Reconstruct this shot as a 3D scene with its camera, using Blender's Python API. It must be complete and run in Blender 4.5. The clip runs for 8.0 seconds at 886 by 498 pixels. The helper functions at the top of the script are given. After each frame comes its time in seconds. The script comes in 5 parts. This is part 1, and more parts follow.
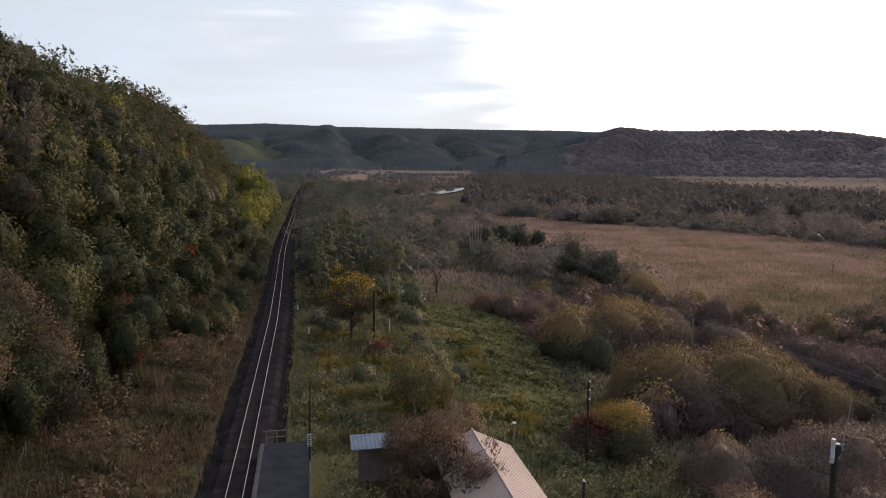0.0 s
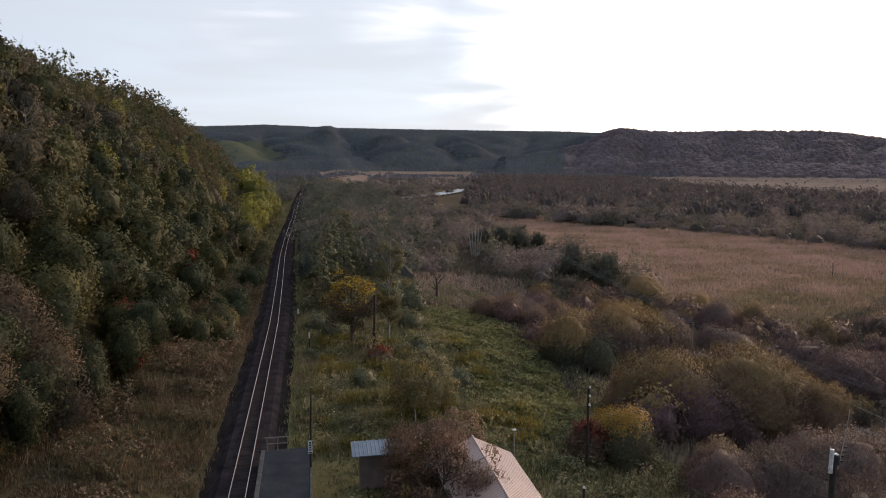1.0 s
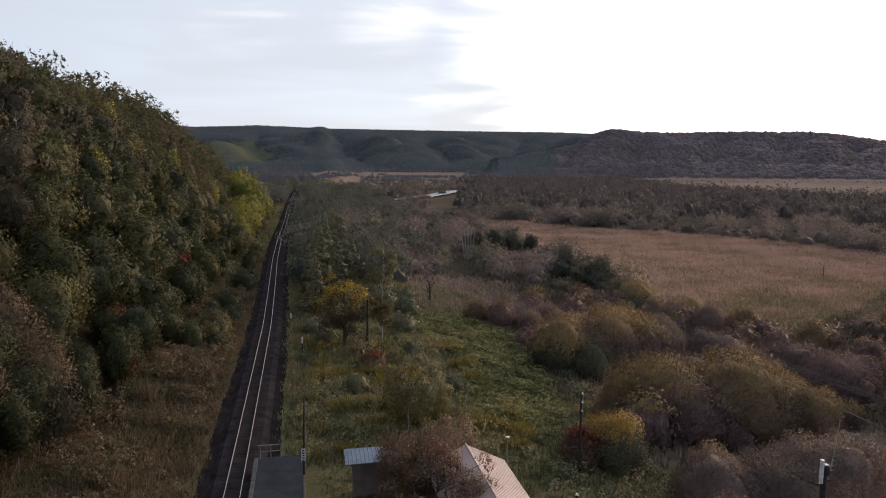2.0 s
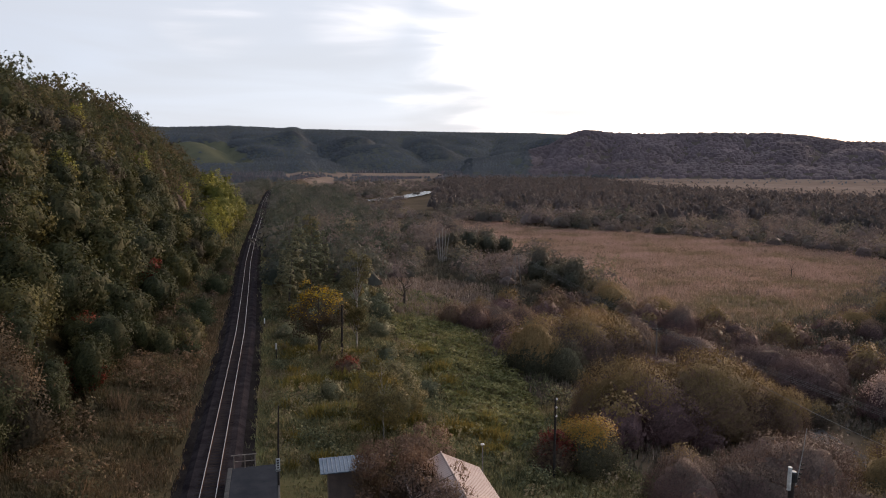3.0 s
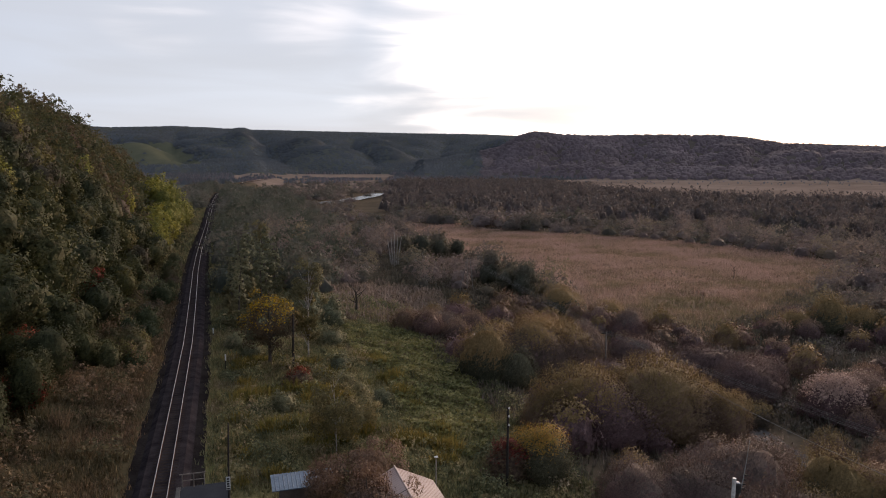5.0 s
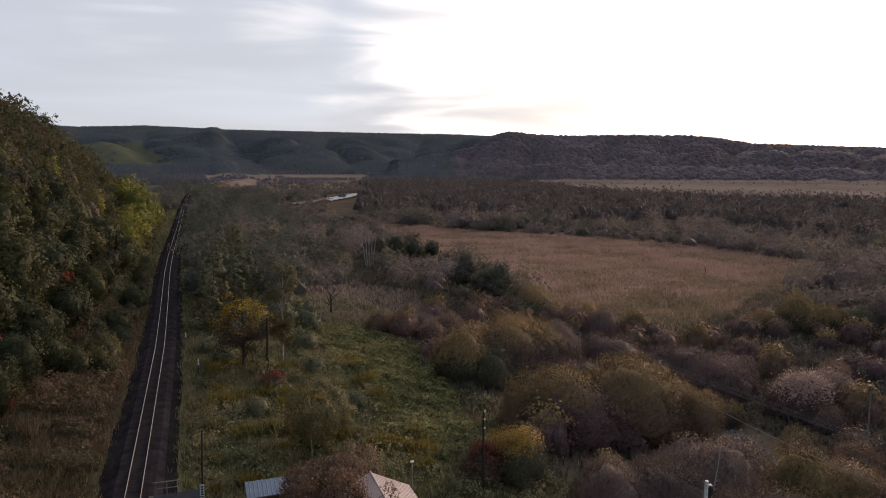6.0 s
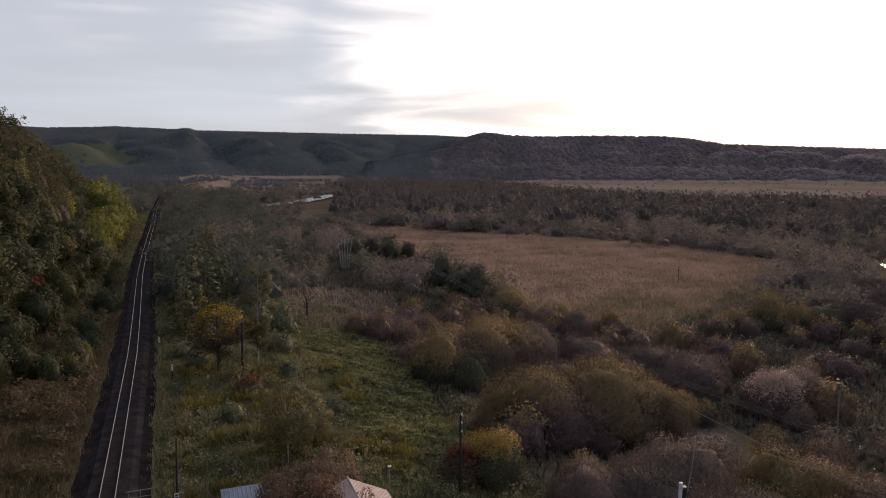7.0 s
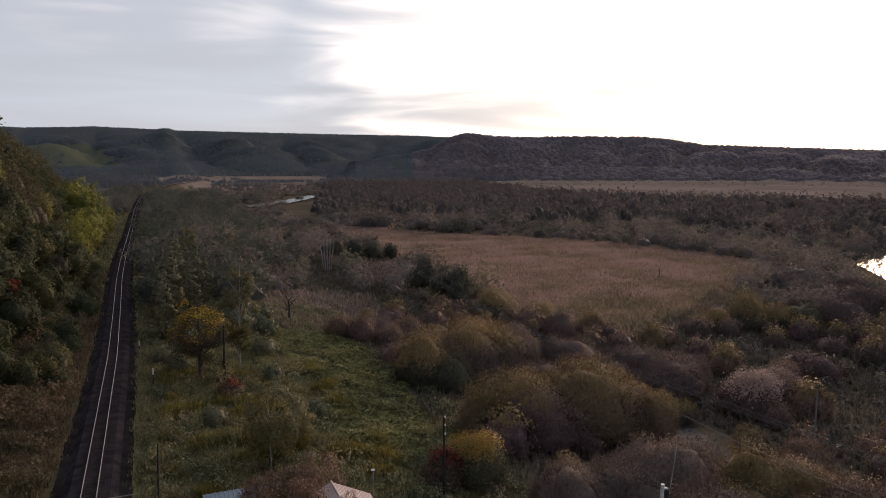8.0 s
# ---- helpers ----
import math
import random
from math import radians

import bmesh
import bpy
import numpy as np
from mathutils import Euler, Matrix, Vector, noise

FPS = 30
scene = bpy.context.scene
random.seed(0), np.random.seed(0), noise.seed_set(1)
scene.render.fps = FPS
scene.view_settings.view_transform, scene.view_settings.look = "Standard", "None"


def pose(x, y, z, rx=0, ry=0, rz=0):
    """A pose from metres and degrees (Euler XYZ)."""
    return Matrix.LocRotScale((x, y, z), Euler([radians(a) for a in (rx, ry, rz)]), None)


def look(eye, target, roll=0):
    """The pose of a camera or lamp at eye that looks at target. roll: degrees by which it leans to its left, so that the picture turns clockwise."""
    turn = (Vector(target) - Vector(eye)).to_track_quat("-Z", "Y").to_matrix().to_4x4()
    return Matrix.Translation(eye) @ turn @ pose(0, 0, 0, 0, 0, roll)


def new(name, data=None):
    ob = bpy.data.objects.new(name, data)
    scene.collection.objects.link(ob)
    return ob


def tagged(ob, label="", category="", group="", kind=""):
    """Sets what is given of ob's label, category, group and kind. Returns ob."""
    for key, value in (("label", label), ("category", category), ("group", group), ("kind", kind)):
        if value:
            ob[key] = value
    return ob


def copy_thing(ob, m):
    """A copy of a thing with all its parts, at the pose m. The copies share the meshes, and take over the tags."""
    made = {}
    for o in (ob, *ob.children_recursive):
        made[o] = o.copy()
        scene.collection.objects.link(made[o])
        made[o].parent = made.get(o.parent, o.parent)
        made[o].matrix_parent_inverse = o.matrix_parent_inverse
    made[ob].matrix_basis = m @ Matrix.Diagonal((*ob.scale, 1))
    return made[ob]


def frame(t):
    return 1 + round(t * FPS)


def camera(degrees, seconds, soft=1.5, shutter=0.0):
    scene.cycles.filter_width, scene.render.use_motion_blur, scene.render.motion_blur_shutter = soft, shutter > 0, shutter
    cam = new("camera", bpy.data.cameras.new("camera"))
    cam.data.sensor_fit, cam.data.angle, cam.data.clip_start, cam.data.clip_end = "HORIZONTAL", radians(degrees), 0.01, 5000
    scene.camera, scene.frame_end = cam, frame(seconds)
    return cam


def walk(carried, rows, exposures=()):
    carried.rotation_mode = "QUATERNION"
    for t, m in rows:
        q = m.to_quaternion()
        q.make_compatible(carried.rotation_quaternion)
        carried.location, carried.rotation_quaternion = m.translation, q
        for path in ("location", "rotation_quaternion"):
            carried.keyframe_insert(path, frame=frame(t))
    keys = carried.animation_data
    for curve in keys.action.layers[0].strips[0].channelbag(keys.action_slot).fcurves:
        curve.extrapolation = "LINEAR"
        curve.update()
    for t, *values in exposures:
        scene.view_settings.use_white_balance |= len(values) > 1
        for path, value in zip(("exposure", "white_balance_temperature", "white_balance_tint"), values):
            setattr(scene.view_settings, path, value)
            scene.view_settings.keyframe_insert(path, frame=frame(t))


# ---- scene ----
cam = camera(63.3, 8.0, soft=1.0)
PATH = [
    (0, (5.395, 5.531, 22.476), (5.757, 7.482, 22.226), 0.1),
    (0.5, (5.406, 5.47, 22.72), (5.769, 7.421, 22.47), 0.0),
    (1, (5.362, 5.42, 22.965), (5.724, 7.371, 22.717), 0.0),
    (1.5, (5.341, 5.418, 23.197), (5.705, 7.369, 22.95), 0.0),
    (3, (5.341, 5.366, 24.023), (5.792, 7.299, 23.778), 0.0),
    (3.5, (5.357, 5.448, 24.229), (5.839, 7.374, 23.984), 0.0),
    (4, (5.355, 5.471, 24.452), (5.87, 7.388, 24.207), 0.0),
    (4.5, (5.399, 5.455, 24.663), (5.945, 7.363, 24.42), 0.0),
    (6, (5.35, 5.472, 25.189), (5.997, 7.349, 24.946), -0.0),
    (6.5, (5.376, 5.444, 25.308), (6.052, 7.311, 25.067), -0.0),
    (7, (5.356, 5.452, 25.439), (6.065, 7.306, 25.198), -0.1),
    (7.5, (5.343, 5.469, 25.543), (6.083, 7.311, 25.302), -0.1),
    (8, (5.29, 5.413, 25.639), (6.045, 7.25, 25.399), -0.1),
]
walk(cam, [(t, look(eye, target, roll)) for t, eye, target, roll in PATH],
     exposures=((0.0, 0.38, 6580, 15), (1.5, 0.37, 6600, 15.5), (4.5, 0.24, 6720, 18.5), (8.0, -0.06, 6720, 18.5)))


# ---- sky, sun and exposure ----
SUN_AZ, SUN_EL = 50.0, 9.0
world = bpy.data.worlds.new("evening_sky")
scene.world = world
world.use_nodes = True
wn, wl = world.node_tree.nodes, world.node_tree.links
wn.clear()


def wmath(op, a, b=None, clamp=False):
    n = wn.new("ShaderNodeMath")
    n.operation, n.use_clamp = op, clamp
    for i, v in enumerate((a, b)):
        if v is None:
            continue
        if isinstance(v, (int, float)):
            n.inputs[i].default_value = v
        else:
            wl.new(v, n.inputs[i])
    return n.outputs[0]


def wmix(f, a, b):
    n = wn.new("ShaderNodeMix")
    n.data_type = "RGBA"
    for sock, v in ((n.inputs[0], f), (n.inputs[6], a), (n.inputs[7], b)):
        if isinstance(v, (int, float)):
            sock.default_value = v
        elif isinstance(v, tuple):
            sock.default_value = (*v, 1)
        else:
            wl.new(v, sock)
    return n.outputs[2]


def direction(az, el):
    a, e = radians(az), radians(el)
    return Vector((math.sin(a) * math.cos(e), math.cos(a) * math.cos(e), math.sin(e)))


def wramp(v, lo, hi):
    n = wn.new("ShaderNodeMapRange")
    n.interpolation_type = "SMOOTHSTEP"
    n.inputs[1].default_value, n.inputs[2].default_value = lo, hi
    wl.new(v, n.inputs[0])
    return n.outputs[0]


def toward(az, el):
    n = wn.new("ShaderNodeVectorMath")
    n.operation = "DOT_PRODUCT"
    wl.new(sky_dir, n.inputs[0])
    n.inputs[1].default_value = direction(az, el)
    return n.outputs["Value"]


sky_dir = wn.new("ShaderNodeTexCoord").outputs["Generated"]
sky = wn.new("ShaderNodeTexSky")
sky.sky_type, sky.sun_disc = "NISHITA", False
sky.sun_elevation, sky.sun_rotation = radians(SUN_EL), radians(SUN_AZ)
stretch = wn.new("ShaderNodeMapping")
stretch.inputs["Scale"].default_value = (1.0, 1.0, 8.0)
wl.new(sky_dir, stretch.inputs[0])
clouds = wn.new("ShaderNodeTexNoise")
clouds.inputs["Scale"].default_value, clouds.inputs["Detail"].default_value = 2.6, 5.0
clouds.inputs["Roughness"].default_value, clouds.inputs["Distortion"].default_value = 0.45, 0.45
wl.new(stretch.outputs[0], clouds.inputs[0])
ragged = wmath("MULTIPLY_ADD", clouds.outputs["Fac"], 0.30)
wl.new(wmath("ADD", toward(SUN_AZ, SUN_EL + 4), -0.15), ragged.node.inputs[2])
near_sun = wramp(ragged, 0.76, 1.0)
wide_sun = wramp(toward(SUN_AZ, SUN_EL + 4), -0.55, 0.82)
veil = wmix(wide_sun, (0.22, 0.285, 0.41), (0.66, 0.75, 0.84))
bright = wmix(near_sun, veil, (3.2, 2.85, 2.4))
shade = wramp(clouds.outputs["Fac"], 0.34, 0.62)
height = wn.new("ShaderNodeSeparateXYZ")
wl.new(sky_dir, height.inputs[0])
low = wramp(height.outputs[2], 0.24, 0.10)
thick = wmath("MULTIPLY_ADD", low, 0.26)
thick.node.inputs[2].default_value = 0.48
cover = wmix(shade, wmix(thick, bright, (0.55, 0.61, 0.67)), bright)
# thin bright places in the cloud, high over the railway
for az, el, width in ((-4.2, 12.4, 5.4), (6.2, 12.2, 5.2)):
    thin = wmath("MULTIPLY", wramp(toward(az, el), math.cos(radians(width)), 1.0), wramp(clouds.outputs["Fac"], 0.30, 0.58))
    cover = wmix(wmath("MULTIPLY", thin, 0.75), cover, (1.10, 1.10, 1.10))
air = wn.new("ShaderNodeVectorMath")
air.operation = "SCALE"
wl.new(sky.outputs[0], air.inputs[0])
air.inputs["Scale"].default_value = 0.1
blend = wmix(0.88, air.outputs[0], cover)
back = wn.new("ShaderNodeBackground")
back.inputs[1].default_value = 1.0
wl.new(blend, back.inputs[0])
wl.new(back.outputs[0], wn.new("ShaderNodeOutputWorld").inputs[0])

sun = new("sun", bpy.data.lights.new("sun", "SUN"))
sun.data.energy, sun.data.angle, sun.data.color = 2.2, radians(14), (1.0, 0.72, 0.50)
sun.matrix_world = look(direction(SUN_AZ, SUN_EL) * 50, (0, 0, 0))


# ---- materials ----
def material(name):
    m = bpy.data.materials.new(name)
    m.use_nodes = True
    m.node_tree.nodes.clear()
    return m, m.node_tree.nodes, m.node_tree.links


def ramp_of(nodes, stops):
    r = nodes.new("ShaderNodeValToRGB")
    while len(r.color_ramp.elements) < len(stops):
        r.color_ramp.elements.new(0.5)
    for e, (p, c) in zip(r.color_ramp.elements, stops):
        e.position, e.color = p, (*c, 1)
    return r


def foliage(name, stops, per="object", spread=0.2, warm=1.1, rough=0.65, through_light=0.34, grain=4.0, tones=0.16, specks=0.3):
    """Leaves or blades: one colour a plant, varied from leaf to leaf and by broad patches."""
    m, n, l = material(name)
    if per == "object":
        base = n.new("ShaderNodeObjectInfo").outputs["Random"]
    elif per == "tint":
        a = n.new("ShaderNodeAttribute")
        a.attribute_name = "tint"
        base = a.outputs["Fac"]
    isl = n.new("ShaderNodeNewGeometry").outputs["Random Per Island"]
    mix = n.new("ShaderNodeMath")
    mix.operation = "MULTIPLY_ADD"
    mix.inputs[1].default_value = spread
    l.new(isl, mix.inputs[0])
    off = n.new("ShaderNodeMath")
    off.operation = "ADD"
    l.new(base, off.inputs[0])
    off.inputs[1].default_value = -spread / 2
    l.new(off.outputs[0], mix.inputs[2])
    r = ramp_of(n, [(p, (c[0] * warm, c[1], c[2] * 1.22)) for p, c in stops])
    l.new(mix.outputs[0], r.inputs[0])
    # leaf to leaf brightness
    tone = n.new("ShaderNodeMapRange")
    tone.inputs[3].default_value, tone.inputs[4].default_value = 1 - tones, 1 + tones
    l.new(isl, tone.inputs[0])
    fine = n.new("ShaderNodeTexNoise")
    fine.inputs["Scale"].default_value, fine.inputs["Detail"].default_value = grain, 2
    l.new(n.new("ShaderNodeTexCoord").outputs["Object"], fine.inputs[0])
    speck = n.new("ShaderNodeMapRange")
    speck.inputs[1].default_value, speck.inputs[2].default_value = 0.3, 0.7
    speck.inputs[3].default_value, speck.inputs[4].default_value = 1 - specks, 1 + specks
    l.new(fine.outputs["Fac"], speck.inputs[0])
    both = n.new("ShaderNodeMath")
    both.operation = "MULTIPLY"
    l.new(tone.outputs[0], both.inputs[0])
    l.new(speck.outputs[0], both.inputs[1])
    mul = n.new("ShaderNodeVectorMath")
    mul.operation = "SCALE"
    l.new(r.outputs[0], mul.inputs[0])
    l.new(both.outputs[0], mul.inputs["Scale"])
    p = n.new("ShaderNodeBsdfPrincipled")
    p.inputs["Roughness"].default_value = rough
    p.inputs["Specular IOR Level"].default_value = 0.12
    l.new(mul.outputs[0], p.inputs["Base Color"])
    t = n.new("ShaderNodeBsdfTranslucent")
    l.new(mul.outputs[0], t.inputs[0])
    s = n.new("ShaderNodeMixShader")
    s.inputs[0].default_value = through_light
    l.new(p.outputs[0], s.inputs[1])
    l.new(t.outputs[0], s.inputs[2])
    l.new(s.outputs[0], n.new("ShaderNodeOutputMaterial").inputs[0])
    return m


def surface(name, a, b, scale=4.0, rough=0.8, metal=0.0, bump=0.3, fine=40.0, c=None, coarse=0.15, spec=0.4):
    """A solid surface: two colours by a coarse and a fine noise, and a fine relief."""
    m, n, l = material(name)
    co = n.new("ShaderNodeTexCoord").outputs["Object"]
    big, small = n.new("ShaderNodeTexNoise"), n.new("ShaderNodeTexNoise")
    for t, s in ((big, scale), (small, fine)):
        t.inputs["Scale"].default_value, t.inputs["Detail"].default_value = s, 5
        l.new(co, t.inputs[0])
    mean = n.new("ShaderNodeMath")
    mean.operation = "MULTIPLY_ADD"
    mean.inputs[1].default_value = 0.45
    l.new(small.outputs["Fac"], mean.inputs[0])
    half = n.new("ShaderNodeMath")
    half.operation = "MULTIPLY"
    half.inputs[1].default_value = 0.55
    l.new(big.outputs["Fac"], half.inputs[0])
    l.new(half.outputs[0], mean.inputs[2])
    r = ramp_of(n, ((0.36, a), (0.64, b)) if c is None else ((0.34, a), (0.5, b), (0.66, c)))
    l.new(mean.outputs[0], r.inputs[0])
    p = n.new("ShaderNodeBsdfPrincipled")
    p.inputs["Roughness"].default_value, p.inputs["Metallic"].default_value = rough, metal
    p.inputs["Specular IOR Level"].default_value = spec
    l.new(r.outputs[0], p.inputs["Base Color"])
    bm = n.new("ShaderNodeBump")
    bm.inputs["Strength"].default_value, bm.inputs["Distance"].default_value = bump, coarse
    l.new(mean.outputs[0], bm.inputs["Height"])
    l.new(bm.outputs[0], p.inputs["Normal"])
    l.new(p.outputs[0], n.new("ShaderNodeOutputMaterial").inputs[0])
    return m


HILL_STOPS = ((0.0, (0.041, 0.056, 0.024)), (0.28, (0.060, 0.072, 0.029)), (0.52, (0.084, 0.085, 0.032)),
              (0.70, (0.095, 0.080, 0.038)), (0.82, (0.088, 0.069, 0.045)), (0.92, (0.115, 0.084, 0.036)), (1.0, (0.130, 0.122, 0.032)))
SHRUB_STOPS = ((0.0, (0.086, 0.076, 0.044)), (0.3, (0.122, 0.088, 0.066)), (0.55, (0.142, 0.096, 0.080)),
               (0.8, (0.174, 0.118, 0.076)), (1.0, (0.160, 0.124, 0.054)))
leaf_hill = foliage("autumn_leaves", HILL_STOPS, warm=1.0)
leaf_hill_green = foliage("dark_green_leaves", ((0.0, (0.038, 0.046, 0.020)), (0.5, (0.052, 0.059, 0.023)), (1.0, (0.072, 0.074, 0.025))), warm=1.0, spread=0.5)
leaf_hill_olive = foliage("olive_leaves", ((0.0, (0.057, 0.063, 0.026)), (0.5, (0.077, 0.077, 0.029)), (1.0, (0.107, 0.099, 0.029))), warm=1.0, spread=0.5)
leaf_hill_brown = foliage("fading_brown_leaves", ((0.0, (0.061, 0.056, 0.032)), (0.6, (0.080, 0.070, 0.038)), (1.0, (0.096, 0.078, 0.033))), warm=1.0, spread=0.5)
leaf_hill_far = foliage("autumn_leaves_far", HILL_STOPS, through_light=0.45, per="tint", grain=2.5, tones=0.22, specks=0.4)
leaf_shrub = foliage("willow_leaves", SHRUB_STOPS, through_light=0.18)
# scrub colours, lightened and made more neutral to hold the middle-distance haze
HAZED_SCRUB_STOPS = ((0.0, (0.087, 0.090, 0.058)), (0.35, (0.157, 0.132, 0.096)), (0.6, (0.184, 0.150, 0.119)), (0.85, (0.211, 0.172, 0.121)), (1.0, (0.199, 0.175, 0.092)))
TRACK_STOPS = ((0.0, (0.067, 0.079, 0.050)), (0.4, (0.106, 0.110, 0.074)), (0.75, (0.134, 0.125, 0.091)), (1.0, (0.168, 0.144, 0.096)))
leaf_alder = foliage("bare_alder_twigs", ((0.0, (0.088, 0.088, 0.068)), (0.5, (0.116, 0.108, 0.084)), (1.0, (0.146, 0.130, 0.098))), through_light=0.45, per="tint", grain=0.8, tones=0.07, specks=0.18, spread=0.07)
leaf_marsh_alder = foliage("marsh_alder_leaves", ((0.0, (0.072, 0.079, 0.048)), (0.5, (0.118, 0.113, 0.065)), (1.0, (0.154, 0.132, 0.082))), warm=1.0)
leaf_track = foliage("trackside_leaves", TRACK_STOPS, warm=1.0, through_light=0.45, per="tint", grain=1.5, tones=0.07, specks=0.18, spread=0.07)
leaf_shrub_far = foliage("hazed_willow_leaves", HAZED_SCRUB_STOPS, warm=1.02, through_light=0.45, per="tint", grain=0.8, tones=0.07, specks=0.18, spread=0.07)
leaf_yellow = foliage("yellow_leaves", ((0, (0.17, 0.095, 0.022)), (0.35, (0.34, 0.23, 0.016)), (1, (0.44, 0.33, 0.02))), spread=0.9)
leaf_lime = foliage("lime_leaves", ((0, (0.122, 0.144, 0.030)), (1, (0.232, 0.240, 0.040))), spread=0.6)
leaf_rust = foliage("rust_leaves", ((0, (0.086, 0.066, 0.042)), (0.6, (0.118, 0.085, 0.052)), (1, (0.148, 0.116, 0.060))), spread=0.7)
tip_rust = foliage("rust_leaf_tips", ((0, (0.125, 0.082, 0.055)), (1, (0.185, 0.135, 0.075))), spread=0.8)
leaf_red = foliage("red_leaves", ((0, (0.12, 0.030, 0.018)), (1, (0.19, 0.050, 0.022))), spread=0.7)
# tan for willow tops: the sky's rim light is put into the colour
lit_tan = foliage("lit_tan_leaf_tips", ((0, (0.142, 0.103, 0.059)), (1, (0.232, 0.172, 0.106))), spread=0.8)
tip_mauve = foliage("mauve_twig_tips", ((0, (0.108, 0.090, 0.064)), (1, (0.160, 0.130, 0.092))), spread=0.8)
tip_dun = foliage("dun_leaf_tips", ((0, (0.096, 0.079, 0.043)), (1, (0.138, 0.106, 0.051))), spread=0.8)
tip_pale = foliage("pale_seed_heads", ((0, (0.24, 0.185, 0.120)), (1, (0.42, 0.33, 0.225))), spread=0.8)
# yellowing olive leaves, brightened in colour to stand in for light on the domes
lit_olive = foliage("lit_olive_leaf_tips", ((0, (0.160, 0.128, 0.048)), (1, (0.236, 0.176, 0.066))), spread=0.6, tones=0.1, through_light=0.25)
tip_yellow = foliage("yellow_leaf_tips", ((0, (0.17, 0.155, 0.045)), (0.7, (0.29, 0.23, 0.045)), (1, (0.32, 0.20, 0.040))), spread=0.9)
# willow leaves with shadow painted in, darker than leaf_shrub
leaf_shade = foliage("shaded_willow_leaves", ((0, (0.074, 0.058, 0.046)), (1, (0.118, 0.086, 0.066))), spread=0.8, through_light=0.18)
leaf_sage = foliage("grey_green_leaves", ((0, (0.066, 0.074, 0.039)), (1, (0.109, 0.113, 0.058))), spread=0.8)
leaf_dun = foliage("dun_leaves", ((0, (0.062, 0.053, 0.030)), (1, (0.104, 0.080, 0.042))), spread=0.7, warm=1.0)
leaf_birch = foliage("birch_leaves", ((0, (0.112, 0.114, 0.048)), (1, (0.190, 0.176, 0.066))), spread=0.7)
leaf_dark = foliage("conifer_needles", ((0, (0.093, 0.113, 0.055)), (1, (0.161, 0.168, 0.077))), spread=0.6, through_light=0.1)
grass_mat = foliage("meadow_grass", ((0, (0.109, 0.125, 0.061)), (0.25, (0.175, 0.180, 0.079)), (0.5, (0.241, 0.213, 0.088)),
                                     (0.75, (0.241, 0.197, 0.103)), (1, (0.262, 0.221, 0.129))), through_light=0.4, warm=1.0, per="tint", spread=0.4, tones=0.32)
slope_mat = foliage("slope_grass", ((0, (0.085, 0.082, 0.037)), (0.35, (0.124, 0.102, 0.047)), (0.7, (0.156, 0.114, 0.058)), (1, (0.184, 0.129, 0.071))), through_light=0.4, warm=1.02, per="tint", spread=0.4, tones=0.32)
gold_mat = foliage("yellowing_weeds", ((0, (0.122, 0.122, 0.032)), (1, (0.216, 0.166, 0.040))), through_light=0.5, warm=1.02, per="tint", spread=0.6)
herb_mat = foliage("herb_leaves", ((0, (0.098, 0.118, 0.036)), (1, (0.205, 0.212, 0.072))), warm=1.12, per="tint", spread=0.7)
reed_mat = foliage("dry_reeds", ((0, (0.162, 0.160, 0.078)), (0.3, (0.240, 0.212, 0.117)), (0.6, (0.343, 0.270, 0.178)), (1, (0.437, 0.340, 0.243))), through_light=0.5, warm=1.13, per="tint", spread=0.3)
clump_mat = foliage("marsh_weed_leaves", ((0, (0.106, 0.109, 0.063)), (0.4, (0.143, 0.131, 0.087)), (0.75, (0.180, 0.146, 0.109)), (1, (0.187, 0.174, 0.077))), through_light=0.3, warm=1.02, per="tint", spread=0.25)
sedge_mat = foliage("dull_sedge", ((0, (0.106, 0.102, 0.060)), (0.4, (0.143, 0.127, 0.083)), (0.7, (0.217, 0.174, 0.120)), (1, (0.284, 0.228, 0.162))), through_light=0.5, warm=1.0, per="tint", spread=0.3)
# aerial haze and lens veil are mixed into these blue-grey and brown canopy colours
hazed_canopy_mat = foliage("hazed_far_canopy", ((0, (0.086, 0.106, 0.100)), (0.45, (0.104, 0.122, 0.112)), (0.6, (0.168, 0.144, 0.132)), (1, (0.190, 0.156, 0.140))), per="tint", spread=0.10, through_light=0.5, grain=0.008, tones=0.10, specks=0.2, warm=1.05)
bark = surface("grey_brown_bark", (0.045, 0.036, 0.030), (0.11, 0.095, 0.080), 3, 0.9)
birch_bark = surface("white_birch_bark", (0.14, 0.13, 0.115), (0.42, 0.40, 0.37), 2, 0.75)
pale_bark = surface("pale_grey_bark", (0.10, 0.090, 0.080), (0.22, 0.20, 0.18), 2, 0.85)
fence_wood = surface("weathered_fence", (0.162, 0.137, 0.114), (0.323, 0.275, 0.237), 3, 0.85)
dead_wood = surface("dead_grey_wood", (0.035, 0.028, 0.022), (0.080, 0.068, 0.055), 3, 0.9)
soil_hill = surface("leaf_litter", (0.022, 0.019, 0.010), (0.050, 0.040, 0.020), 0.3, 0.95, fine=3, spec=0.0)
soil_meadow = surface("meadow_soil", (0.080, 0.086, 0.036), (0.140, 0.118, 0.058), 0.12, 0.95, fine=2.0, c=(0.104, 0.112, 0.044), spec=0.0)
soil_slope = surface("dry_slope_soil", (0.058, 0.048, 0.028), (0.104, 0.080, 0.046), 0.12, 0.95, fine=2.0, spec=0.0)
soil_marsh = surface("marsh_ground", (0.078, 0.062, 0.044), (0.130, 0.099, 0.070), 0.05, 0.95, fine=0.8, spec=0.0)
